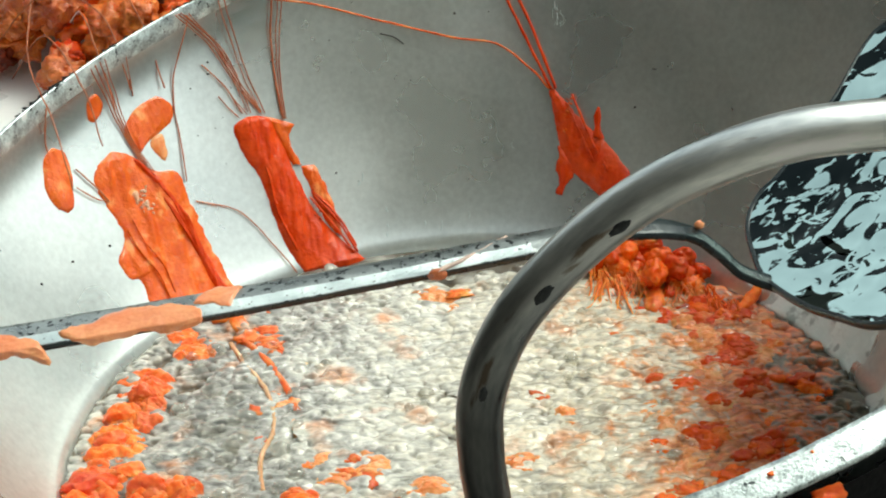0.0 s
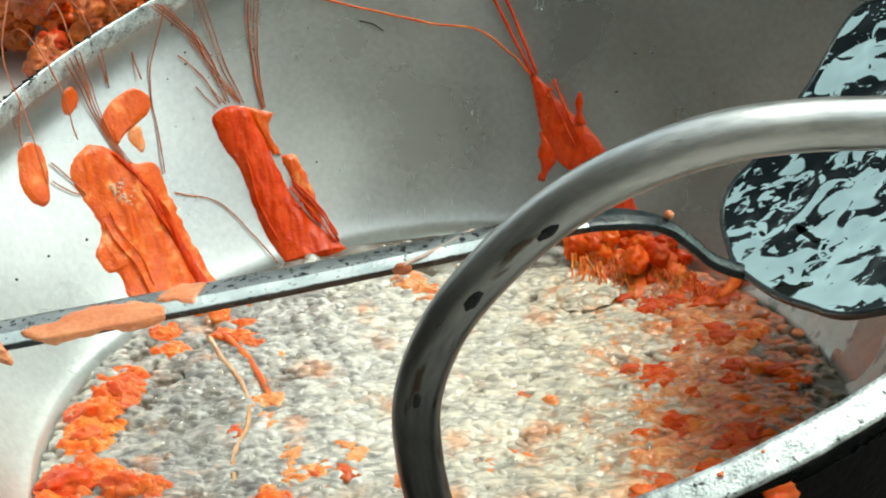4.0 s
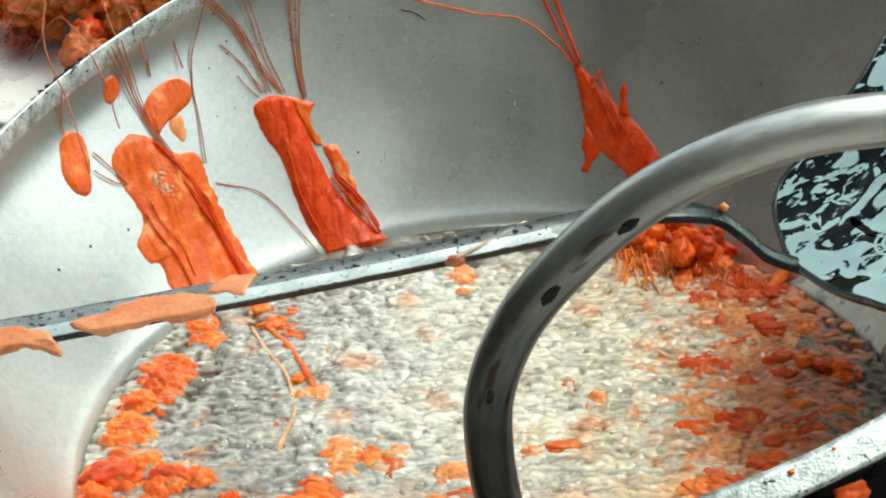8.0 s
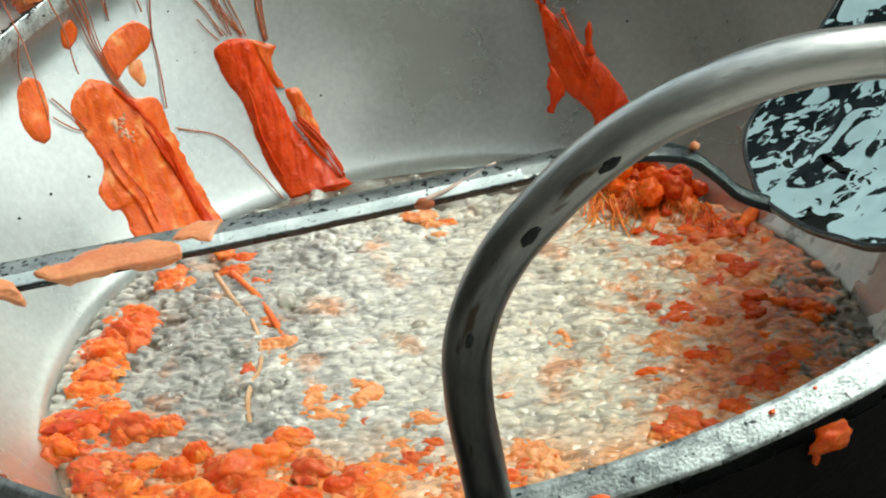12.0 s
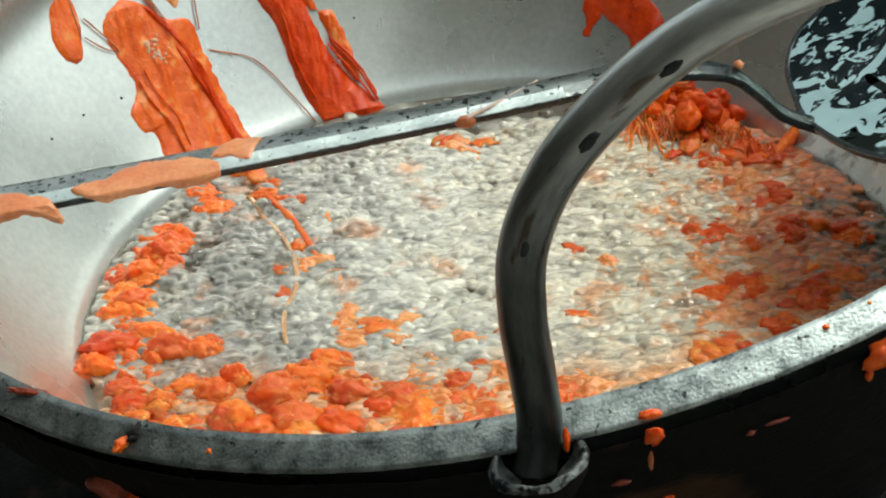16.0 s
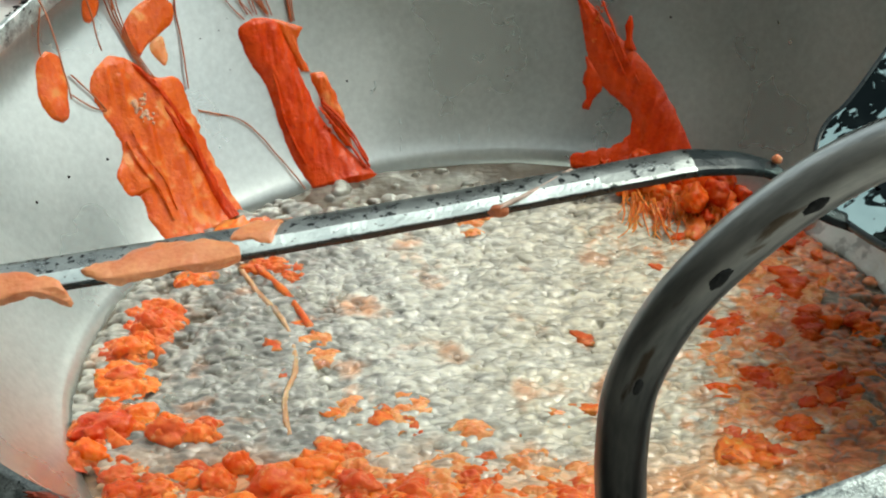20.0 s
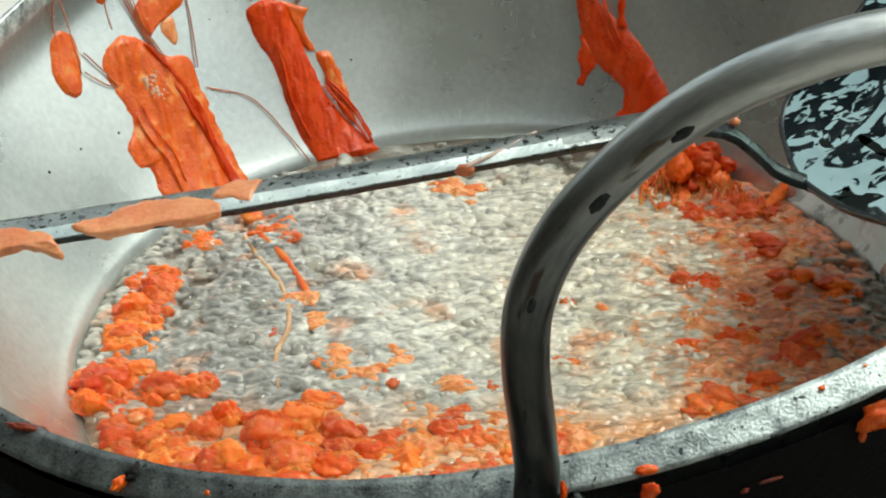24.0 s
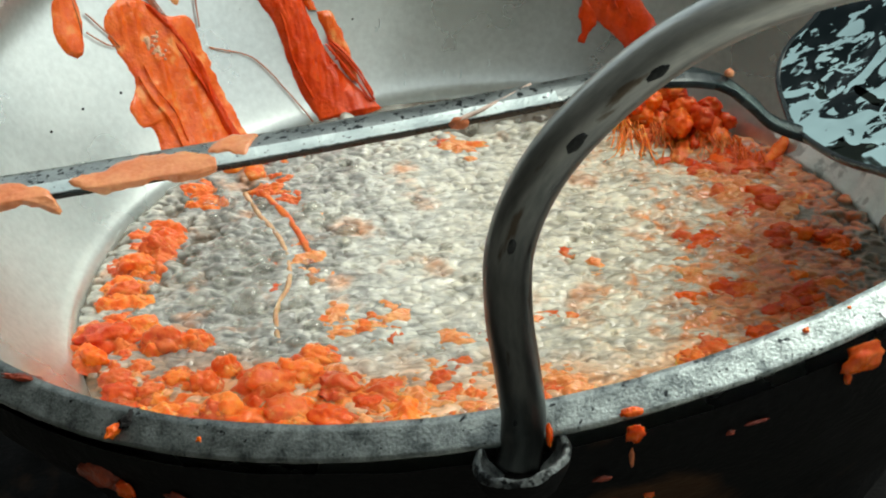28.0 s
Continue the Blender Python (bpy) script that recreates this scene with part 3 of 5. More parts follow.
def smear(name, label, lefts, rights, mat, thick=0.0035, ragged=1.6, across=34, seed=0, thing=None, calm=1.0, closed=False, rows=110):
    """A tongue of batter between two edges, each a row of (turn, height) on the wall; thick in its middle."""
    (la, lu), (ra, ru) = evenly(lefts, rows), evenly(rights, rows)
    verts = []
    for i in range(rows):
        for k in range(across):
            s = k / (across - 1)
            a, u = la[i] + (ra[i] - la[i]) * s, lu[i] + (ru[i] - lu[i]) * s
            frill = Vector((a * 0.8 + seed, u * 22, seed))
            wob = ragged * (noise.noise(frill) + 0.5 * noise.noise(frill * 2.7)) * abs(2 * s - 1) ** 3
            a += wob * 0.5
            u += wob * 0.004
            fade = min(1.0, i / 7, *((rows - 1 - i) / 7,) if closed else ())
            edge = min(1.0, 3.4 * min(s, 1 - s)) ** 0.5 * fade ** 0.5
            flow = Vector((a * 0.8 + u * 6 + seed, u * 3.5, seed))
            grain = Vector((a * 5.0, u * 60, seed))
            lift = thick * edge * (0.72 + calm * (0.40 * noise.noise(flow) + 0.10 * noise.noise(flow * 2.6) + 0.05 * noise.noise(grain)) + 0.10 * noise.noise(grain * 0.4))
            verts.append(wall(a, u, max(lift, 0.0) - 0.0004 + 0.0003 * edge))
    ob = piece(name, verts, grid_faces(rows, across), mat, thing, label)
    return ob if thing else tagged(ob, label, "batter", "batter smears on the wok")


def build_smears():
    lab = "glossy orange batter smeared down the wok wall"
    big = smear("batter_smear", lab, [(142.5, .662), (146.3, .623), (146.6, .514), (146.1, .414), (146.4, .343), (148.9, .294), (148.7, .218), (147.2, .191), (147.6, .10), (146.5, -.02)],
          [(140.6, .619), (137.6, .51), (135.2, .478), (134.3, .426), (134.2, .315), (133.5, .149), (132.5, .014), (131.0, -.04)], BATTER, 0.0040, 0.9, 44, seed=1, rows=170)
    smear("ridge", "red ridge of batter", [(140.6, .60), (139.0, .47), (137.5, .36), (137.2, .24), (136.7, .107), (136.2, .0)],
          [(140.1, .59), (137.4, .44), (135.9, .33), (135.5, .23), (134.6, .087), (133.6, .0)], BATTER_RED, 0.0056, 0.5, seed=2, thing=big)
    smear("batter_smear", "bean-shaped orange splash of batter on bare metal", [(134.2, .757), (137.4, .752), (139.7, .708), (140.0, .654), (138.9, .594)],
          [(133.4, .735), (132.5, .692), (133.1, .645), (135.3, .627), (137.1, .618), (138.7, .594)], BATTER, 0.0032, 0.25, seed=3, calm=0.4, closed=True)
    smear("batter_smear", "thin translucent tail of pale orange batter", [(136.5, .632), (137.2, .597), (136.5, .544), (136.0, .523)], [(134.9, .622), (134.9, .575), (135.1, .545), (135.7, .523)], PEACH, 0.0012, 0.3, 20, seed=14, calm=0.4, closed=True, rows=50)
    smear("batter_smear", "small round orange dab of batter", [(142.1, .899), (143.5, .882), (143.9, .82), (143.3, .792)], [(141.9, .896), (141.3, .846), (141.8, .811), (143.0, .792)], BATTER, 0.0028, 0.15, 24, seed=4, calm=0.3, closed=True, rows=60)
    smear("batter_smear", "long orange drop of batter hanging by a strand", [(150.1, .813), (151.8, .788), (153.4, .687), (153.4, .614), (152.2, .559)],
          [(149.8, .808), (148.5, .752), (149.2, .654), (150.8, .569), (151.9, .559)], BATTER, 0.0036, 0.25, seed=5, calm=0.4, closed=True)
    red = smear("batter_smear", "thick red batter smeared down the wok wall", [(123.2, .546), (125.3, .522), (124.9, .429), (123.3, .328), (122.8, .223), (122.1, .097), (120.6, .008), (119.6, -.04)],
          [(121.6, .535), (119.9, .50), (118.9, .40), (117.7, .29), (116.3, .18), (113.6, .085), (110.1, .008), (107.5, -.05)], BATTER_RED, 0.0060, 0.5, 40, seed=6, rows=150, calm=0.7)
    smear("flap", "thin orange flap", [(117.0, .325), (116.4, .25), (115.0, .14), (113.6, .085)], [(115.0, .318), (113.8, .24), (112.9, .15), (112.5, .075)], BATTER, 0.0034, 0.7, 24, seed=7, thing=red, rows=70)
    smear("flap", "thin torn orange flap", [(120.9, .528), (119.6, .441), (118.2, .335)], [(116.6, .462), (118.0, .425), (116.9, .325)], BATTER, 0.0030, 0.8, 24, seed=8, thing=red, rows=70)
    fan = smear("batter_smear", "red fan of batter on the darker wall", [(81.4, .43), (80.4, .373), (79.4, .30), (77.9, .235), (75.6, .19), (72.9, .16), (71.0, .126), (70.9, .087), (72.8, .055), (76.5, .036), (79.0, .02), (79.0, -.02)],
          [(80.6, .434), (77.4, .368), (75.0, .328), (72.6, .295), (69.6, .25), (66.5, .19), (63.3, .126), (60.8, .08), (58.5, .03), (57.0, -.02)], BATTER_RED, 0.0045, 1.1, 40, seed=9, rows=140)
    smear("spike", "small red spike", [(74.2, .385), (74.6, .355), (74.2, .325), (74.6, .30)], [(73.7, .38), (73.3, .35), (73.2, .325), (72.3, .295)], BATTER_RED, 0.003, 0.4, 16, seed=10, thing=fan, rows=40)
    smear("drip", "thin red drip", [(79.2, .28), (79.0, .22), (78.0, .18), (78.6, .155), (78.4, .138)], [(76.2, .225), (76.0, .19), (76.5, .175), (77.0, .16), (77.5, .136)], BATTER_RED, 0.003, 1.3, 18, seed=11, thing=fan, closed=True, rows=60)
    smear("crust", "pale dry crust", [(142.0, .49), (142.6, .46), (142.3, .42), (141.6, .385)], [(140.8, .475), (140.2, .44), (140.4, .41), (141.2, .38)], CRUST, 0.0052, 1.2, 30, seed=15, thing=big, closed=True, rows=60, calm=1.6)
    rnd = random.Random(12)
    # folds, and grains of crust that stand out on the smears
    for thing, a0, u0, da, du, count, mat in ((big, 138.8, .44, -3.4, -.36, 3, BATTER_RED), (big, 144.5, .40, -1.0, -.30, 2, BATTER), (red, 122.5, .46, -3.0, -.40, 1, BATTER_RED), (red, 117.0, .22, -5.5, -.2, 3, BATTER_RED), (fan, 79.0, .40, -7, -.2, 2, BATTER_RED)):
        for k in range(count):
            a, u = a0 + rnd.uniform(-1.2, 1.2), u0 + rnd.uniform(-.03, .03)
            line = spline([wall(a, u, .0024), wall(a + da * .3 + rnd.uniform(-.4, .4), u + du * .3, .0036), wall(a + da * .65 + rnd.uniform(-.6, .6), u + du * .65, .0034), wall(a + da, u + du, .0026)], 10)
            v, f = tube(line, rnd.uniform(.0005, .0008), 6, 0.8)
            piece("fold", v, f, mat, thing)
    for thing, a0, u0, sa, su, count, mat in ((big, 141.2, .44, .7, .03, 36, CRUST), (fan, 78.2, .37, .35, .025, 30, BATTER), (red, 116.0, .14, .9, .05, 24, BATTER_RED)):
        verts, faces = [], []
        for k in range(count):
            c = wall(a0 + rnd.gauss(0, sa), u0 + rnd.gauss(0, su), .0026 + rnd.uniform(0, .0008))
            r = rnd.uniform(.0003, .0008)
            base = len(verts)
            verts += [c + Vector(q) * r * rnd.uniform(.7, 1.3) for q in ICO2[0]]
            faces += [tuple(base + q for q in t) for t in ICO2[1]]
        tagged(piece("crust", verts, faces, mat, thing, "granular crust"), kind="stuff")


build_smears()


def strand(points, radius=0.0005, mat=STRAND, label="thin orange strand of batter stuck to the wok", off=0.0015, raw=False):
    pts = [Vector(p) for p in points] if raw else [wall(a, u, off) for a, u in points]
    line = spline(pts, 9)
    line = [p + Vector((noise.noise(p * 90), noise.noise(p * 90 + Vector((5, 5, 5))), 0)) * 0.0006 for p in line]
    v, f = tube(line, radius * 0.7, 6, 0.35)
    return tagged(piece("batter_strand", v, f, mat), label, "batter strand", "batter strands")


def build_strands():
    strand([(128.6, .98), (131.8, .76), (133.2, .54), (134.1, .42)], 0.0006)
    for a, d, r in ((0, 0, .0006), (-0.35, .004, .0005), (0.4, -.004, .00045)):
        strand([(129.9 + a, 1.02), (125.8 + a, .84), (123.4 + a * .7, .66 + d), (121.2 + a * .3, .54)], r)
    strand([(128.9, 1.0), (124.1, .77), (122.6, .55)], 0.0005)
    strand([(128.5, 1.0), (124.9, .80), (123.0, .56)], 0.0004)
    strand([(123.9, 1.0), (122.2, .71), (120.7, .53)], 0.0005)
    strand([(124.6, 1.0), (122.8, .72), (121.2, .53)], 0.0004)
    strand([(127.5, .78), (125.1, .66), (123.8, .56)], 0.0006)
    strand([(127.2, .77), (125.0, .65), (123.2, .55)], 0.0004)
    strand([(126.5, .65), (124.4, .55)], 0.0005)
    strand([(117.5, .97), (118.4, .71), (118.4, .49)], 0.0008)
    strand([(116.1, .97), (117.6, .68), (118.0, .49)], 0.0005)
    strand([(116.6, .97), (117.9, .70), (118.2, .49)], 0.0004)
    for k in range(4):
        strand([(140.6 + .7 * k, 1.02), (139.6 + .5 * k, .86), (139.3 + .22 * k, .65), (137.6 + .3 * k, .46)], 0.0005)
    strand([(137.4, .97), (137.3, .80)], 0.0004)
    strand([(149.8, .99), (150.9, .85), (150.8, .77)], 0.0006)
    strand([(148.4, .68), (146.9, .58), (146.0, .50)], 0.0006)
    strand([(149.5, .62), (147.7, .54), (146.0, .50)], 0.0005)
    strand([(133.7, .34), (128.0, .25), (124.2, .11), (121.6, 0.0)], 0.0006)
    strand([(117.3, .90), (111.8, .82), (104.9, .72), (94.8, .61), (88.8, .57), (84.0, .49), (81.1, .43)], 0.0009, BATTER)
    strand([(89.1, .75), (85.1, .58), (80.9, .43)], 0.0012, BATTER_RED, "red strand of batter on the wok")
    strand([(87.6, .75), (84.0, .59), (80.3, .43)], 0.0013, BATTER_RED, "red strand of batter on the wok")
    loops = (((-.2516, .2631, .125), (-.2303, .1637, .128), (-.2105, .120, .116), (-.199, .098, .086)), ((-.2213, .2264, .125), (-.2084, .2009, .140), (-.196, .178, .122), (-.188, .162, .100)),
             ((-.262, .200, .118), (-.228, .205, .150), (-.196, .196, .140), (-.181, .176, .105)), ((-.205, .255, .128), (-.192, .222, .150), (-.176, .205, .128), (-.166, .190, .100)),
             ((-.245, .180, .112), (-.222, .172, .139), (-.200, .150, .118), (-.190, .135, .092)))
    for k, pts in enumerate(loops):
        strand(pts, 0.0006, STRAND, "thin strand of batter looped over the wok rim", raw=True)
    strand([(104.2, .67), (102.5, .65), (101.1, .62)], 0.0005, CHAR, "short dark charred thread", 0.0008)
    strand([(137.2, .87), (137.3, .80)], 0.0004, CHAR, "short dark charred thread", 0.0008)


build_strands()


# ---- ladle lying across the wok ----
DRIED_FILM = material("dried_batter_film", (0.42, 0.30, 0.25), (0.62, 0.46, 0.38), 120, (0.3, 0.5), 0, 0.3, 500)
SHEEN_SCRATCH_STEEL = material("sheen_scratch_steel", (0.56, 0.66, 0.65), (0.84, 0.93, 0.915), 60, (0.28, 0.45), 0.9, 0.3, 500, spots=((0.10, 0.12, 0.12), 420, 0.37))
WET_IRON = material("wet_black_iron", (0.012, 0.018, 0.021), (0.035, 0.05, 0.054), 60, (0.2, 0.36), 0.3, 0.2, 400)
LADLE_D = Vector((0.9721, 0.2226, 0.0739)).normalized()
LADLE_SIDE = Vector((0, 0, 1)).cross(LADLE_D).normalized()
LADLE_UP = LADLE_D.cross(LADLE_SIDE)


def ladle_line(s):
    """The middle of the ladle's slightly bowed bar and its half width, s metres along it."""
    x = -0.19 + 0.972 * s
    half = 0.0078 - 0.006 * x
    front = Vector((x, -0.0537 + 0.229 * x + 0.030 * x * x, 0.1172 + 0.0765 * x + 0.073 * x * x))
    return front + LADLE_SIDE * half + LADLE_UP * 0.0046, half


NECK = [ladle_line(s)[0] for s in (0.235, 0.262)] + [Vector(p) for p in ((0.0790, -0.0268, 0.1250), (0.0907, -0.0235, 0.1222), (0.1023, -0.0180, 0.1160), (0.1138, -0.0135, 0.1045), (0.1243, -0.0105, 0.0930), (0.1400, -0.0065, 0.0840))]
NECK_LINE = spline(NECK, 10)[10:]
# the blade: a battered fan, dished a little, its rim in one leaning plane
BLADE_P, BLADE_N = Vector((0.1363, -0.006, 0.0862)), Vector((-0.55, -0.15, 0.82)).normalized()
BLADE_RIM = ((-2, 8), (3, 36), (10, 50), (19, 57), (33, 61), (70, 82), (111, 109), (132, 80), (138, 20), (128, -50), (100, -88), (62, -92), (27, -70), (14, -48), (5, -27), (-1, -3))


def build_ladle():
    ladle = empty("ladle", "long-handled iron ladle wet with oil resting across the wok", "ladle")
    line = [ladle_line(-0.16 + 0.004 * i) for i in range(106)]
    for i, p in enumerate(NECK_LINE[1:]):
        t = i / (len(NECK_LINE) - 2)
        line.append((p, 0.0074 - 0.0040 * min(1.0, t / 0.55)))
    # flat back, front third bent down, square front edge
    prof = [(1.0, 0.0), (0.7, 0.0003), (0.3, 0.0003), (-0.05, 0.0), (-0.2, -0.0002), (-0.6, -0.0011), (-0.96, -0.0015), (-1.0, -0.0018), (-1.0, -0.0046), (-0.9, -0.0050), (-0.2, -0.0034), (0.3, -0.0028), (1.0, -0.0026)]
    verts, ring = [], len(prof)
    for i, (p, half) in enumerate(line):
        ahead = (line[min(i + 1, len(line) - 1)][0] - line[max(i - 1, 0)][0]).normalized()
        side = (LADLE_SIDE - ahead * LADLE_SIDE.dot(ahead)).normalized()
        up = ahead.cross(side)
        for w, dz in prof:
            verts.append(p + side * half * w + up * (dz + 0.00025 * noise.noise(Vector((i * 0.25, w * 2, 0)))))
    f = grid_faces(len(line), ring, True)
    f += [tuple(range(ring)), tuple(range((len(line) - 1) * ring, len(line) * ring))]
    cut = 107
    bar = [q for k, q in enumerate(f[:cut * ring]) if k % ring not in (7, 8) and not (k % ring in (4, 5) and k // ring < 97)] + [f[-2]]
    body = piece("handle_bar", verts[:(cut + 1) * ring], bar, LADLE_STEEL, ladle, "flat worn steel bar with dark pitting")
    # the sky caught on the bar's front slope, painted as brighter steel
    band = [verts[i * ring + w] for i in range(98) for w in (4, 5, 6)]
    piece("sheen_band", band, grid_faces(98, 3), SHEEN_SCRATCH_STEEL, body, "bright sky sheen painted along the bar's front slope")
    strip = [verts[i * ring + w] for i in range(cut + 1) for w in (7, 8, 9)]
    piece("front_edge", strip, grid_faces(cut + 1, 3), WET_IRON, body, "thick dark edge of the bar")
    neck = [tuple(k - cut * ring for k in q) for q in f[cut * ring:-2]]
    piece("neck", verts[cut * ring:], neck, WET_IRON, ladle, "bent black iron neck")
    # blade: a shallow dished fan, its inner face wet with rippled oil
    e1 = (LADLE_D - BLADE_N * LADLE_D.dot(BLADE_N)).normalized()
    e2 = BLADE_N.cross(e1)
    edge = spline([(u / 1000, w / 1000, 0) for u, w in BLADE_RIM + BLADE_RIM[:1]], 16)[:-1]
    N, rings, mid = len(edge), 90, Vector((0.062, -0.004, 0))
    verts = []

    def on_blade(j, k, lift):
        q = mid + (edge[j] - mid) * k
        return BLADE_P + e1 * q.x + e2 * q.y + BLADE_N * lift

    def dish(k):
        return 0.0065 * (1 - k ** 2.0)

    for i in range(rings + 1):
        k = i / rings
        for j in range(N):
            p = on_blade(j, k, 0)
            q = Vector((p.x, p.y * 0.6, p.z * 0.6))
            rip = 0.0016 * noise.noise(q * 46) + 0.0010 * noise.noise(q * 95 + Vector((4, 1, 2))) + 0.0004 * noise.noise(q * 200)
            verts.append(p - BLADE_N * (dish(k) + rip * min(1, 6 * (1 - k))))
    for grow, lift in ((0.0012, 0.0012), (0.0026, 0.0), (0.0026, -0.003), (0.001, -0.0045)):
        verts += [on_blade(j, 1 + grow / (edge[j] - mid).length, lift) for j in range(N)]
    for i in range(rings, -1, -2):
        verts += [on_blade(j, i / rings, -dish(i / rings) - 0.003) for j in range(N)]
    total = len(verts) // N
    f = grid_faces(total, N, True)
    inner = rings
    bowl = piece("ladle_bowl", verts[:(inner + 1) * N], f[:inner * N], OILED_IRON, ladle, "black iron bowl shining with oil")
    piece("bowl_back", verts[inner * N:], [tuple(k - inner * N for k in q) for q in f[inner * N:]], WET_IRON, bowl, "dark iron back and lip of the bowl")
    return ladle


build_ladle()


def blob(name, label, at, size, seed, mat, turn=0.0, category="batter", group="", crag=0.35, crumbs=0.1, level=3):
    v, f = lump(seed, size, crag, crumbs, level)
    ob = piece(name, v, f, mat)
    ob.matrix_world = Matrix.Translation(at) @ Matrix.Rotation(turn, 4, "Z")
    return tagged(ob, label, category, group)


def on_ladle(s, w, dz=0.0):
    p, half = ladle_line(s)
    return p + LADLE_SIDE * half * w + LADLE_UP * dz


LADLE_TURN = math.atan2(LADLE_D.y, LADLE_D.x)


def ladle_patch(lab, tops, bottoms, thick, seed, rows=90, across=30):
    """A flat patch of batter on the bar between two edges of (along, share of the half width); past the front edge it hangs down."""
    def even(points):
        line = spline([(p * 10, q * 0.1, 0) for p, q in points], 12)
        at = np.linspace(0, len(line) - 1, rows)
        return np.interp(at, range(len(line)), [p.x / 10 for p in line]), np.interp(at, range(len(line)), [p.y * 10 for p in line])
    (ts, tw), (bs, bw) = even(tops), even(bottoms)
    verts = []
    for i in range(rows):
        for k in range(across):
            q = k / (across - 1)
            s, w = ts[i] + (bs[i] - ts[i]) * q, tw[i] + (bw[i] - tw[i]) * q
            frill = Vector((s * 130, w * 1.2, seed))
            w += (0.28 * noise.noise(frill) + 0.16 * noise.noise(frill * 2.3)) * abs(2 * q - 1) ** 2
            edge = (min(1, 4 * min(q, 1 - q)) * min(1, i / 6, (rows - 1 - i) / 6)) ** 0.5
            lift = thick * edge * (0.8 + 0.45 * noise.noise(Vector((s * 90, w * 0.8, seed))) + 0.12 * noise.noise(Vector((s * 300, w * 3, seed))))
            half = ladle_line(s)[1]
            hang = max(0, -0.86 - w) * half
            slope = -0.0015 * max(0, min(1, (-0.05 - w) / 0.9))
            verts.append(on_ladle(s, max(w, -1.0 - 0.25 * hang / half) - lift / half * min(1, hang * 600), slope - hang * 0.42 + lift))
    tagged(piece("ladle_batter", verts, grid_faces(rows, across), BATTER_PALE), lab, "batter", "batter on the ladle")


def build_ladle_batter():
    lab = "pale orange batter dried on the ladle's bar"
    ladle_patch(lab, [(-.03, .3), (-.001, .21), (.0097, -.14), (.0195, -.88), (.0232, -2.6)], [(-.03, -1.6), (0, -1.78), (.0087, -1.55), (.0166, -2.35), (.0222, -2.9)], 0.0020, 3)
    ladle_patch(lab, [(.0274, -.33), (.0387, -.06), (.0587, .66), (.0786, .24), (.0862, -.37), (.0868, -1.2)],
                [(.0280, -.5), (.0319, -.97), (.0409, -1.75), (.0567, -1.49), (.0646, -1.41), (.0721, -1.95), (.0828, -1.69), (.0864, -1.3)], 0.0018, 5, 120, 36)
    ladle_patch(lab, [(.0840, .25), (.0926, 1.2), (.1000, 1.15), (.1058, .83)], [(.0845, .0), (.092, -.25), (.0995, -.36), (.1056, .7)], 0.0016, 7, 60, 24)
    blob("ladle_batter", "brown-red drop of batter hanging from the ladle's edge", on_ladle(0.186, -1.0, -0.0028), (0.0040, 0.0018, 0.0026), 49, STRAND, LADLE_TURN, group="batter on the ladle", crag=0.25, crumbs=0.1)
    v, f = tube(spline([on_ladle(0.186, -1.02, -0.003), on_ladle(0.188, -1.0, -0.001), on_ladle(0.2004, -0.3, -0.0008), on_ladle(0.2197, 1.0, -0.0004)], 8), 0.0010, 8, 0.4)
    tagged(piece("ladle_batter", v, f, DRIED_FILM), "pale streak of batter across the ladle's bar", "batter", "batter on the ladle")
    blob("ladle_batter", "small dried orange crumb on the ladle's neck", Vector((0.1030, -0.0160, 0.1180)), (0.0022, 0.002, 0.002), 47, BATTER_PALE, group="batter on the ladle", level=2)


build_ladle_batter()


# ---- batter frying in the oil ----
FLOATING = []
# the heap along the -x and near side: place, half width, half height of each lump, and how red it is
HEAP = ((-.163, .034, .0062, .0075, 0), (-.169, .017, .0068, .0072, 0), (-.171, -.003, .0071, .0052, 0), (-.172, -.040, .0125, .0058, 1), (-.1765, -.0565, .0072, .0066, 1), (-.158, -.030, .0061, .0045, 0),
        (-.1455, -.0454, .0083, .0080, 0), (-.1328, -.0442, .0072, .0055, 0), (-.162, -.0714, .0070, .0044, 0), (-.158, -.082, .0081, .0044, 1), (-.1454, -.082, .0060, .0056, 0), (-.153, -.0927, .0051, .0035, 0),
        (-.1143, -.0655, .0055, .0077, 0), (-.1222, -.0775, .0060, .0068, 0), (-.1117, -.0963, .0082, .0080, 0), (-.096, -.0776, .0116, .0085, 0), (-.0825, -.0681, .0095, .0064, 0), (-.1019, -.1008, .0078, .0050, 0),
        (-.0839, -.0963, .0100, .0064, 0), (-.0666, -.0998, .0092, .0050, 1), (-.0763, -.0558, .0078, .0045, 0), (-.0642, -.0777, .0087, .0052, 0), (-.0504, -.0895, .0064, .0038, 1), (-.1364, -.0703, .0066, .0037, 0))


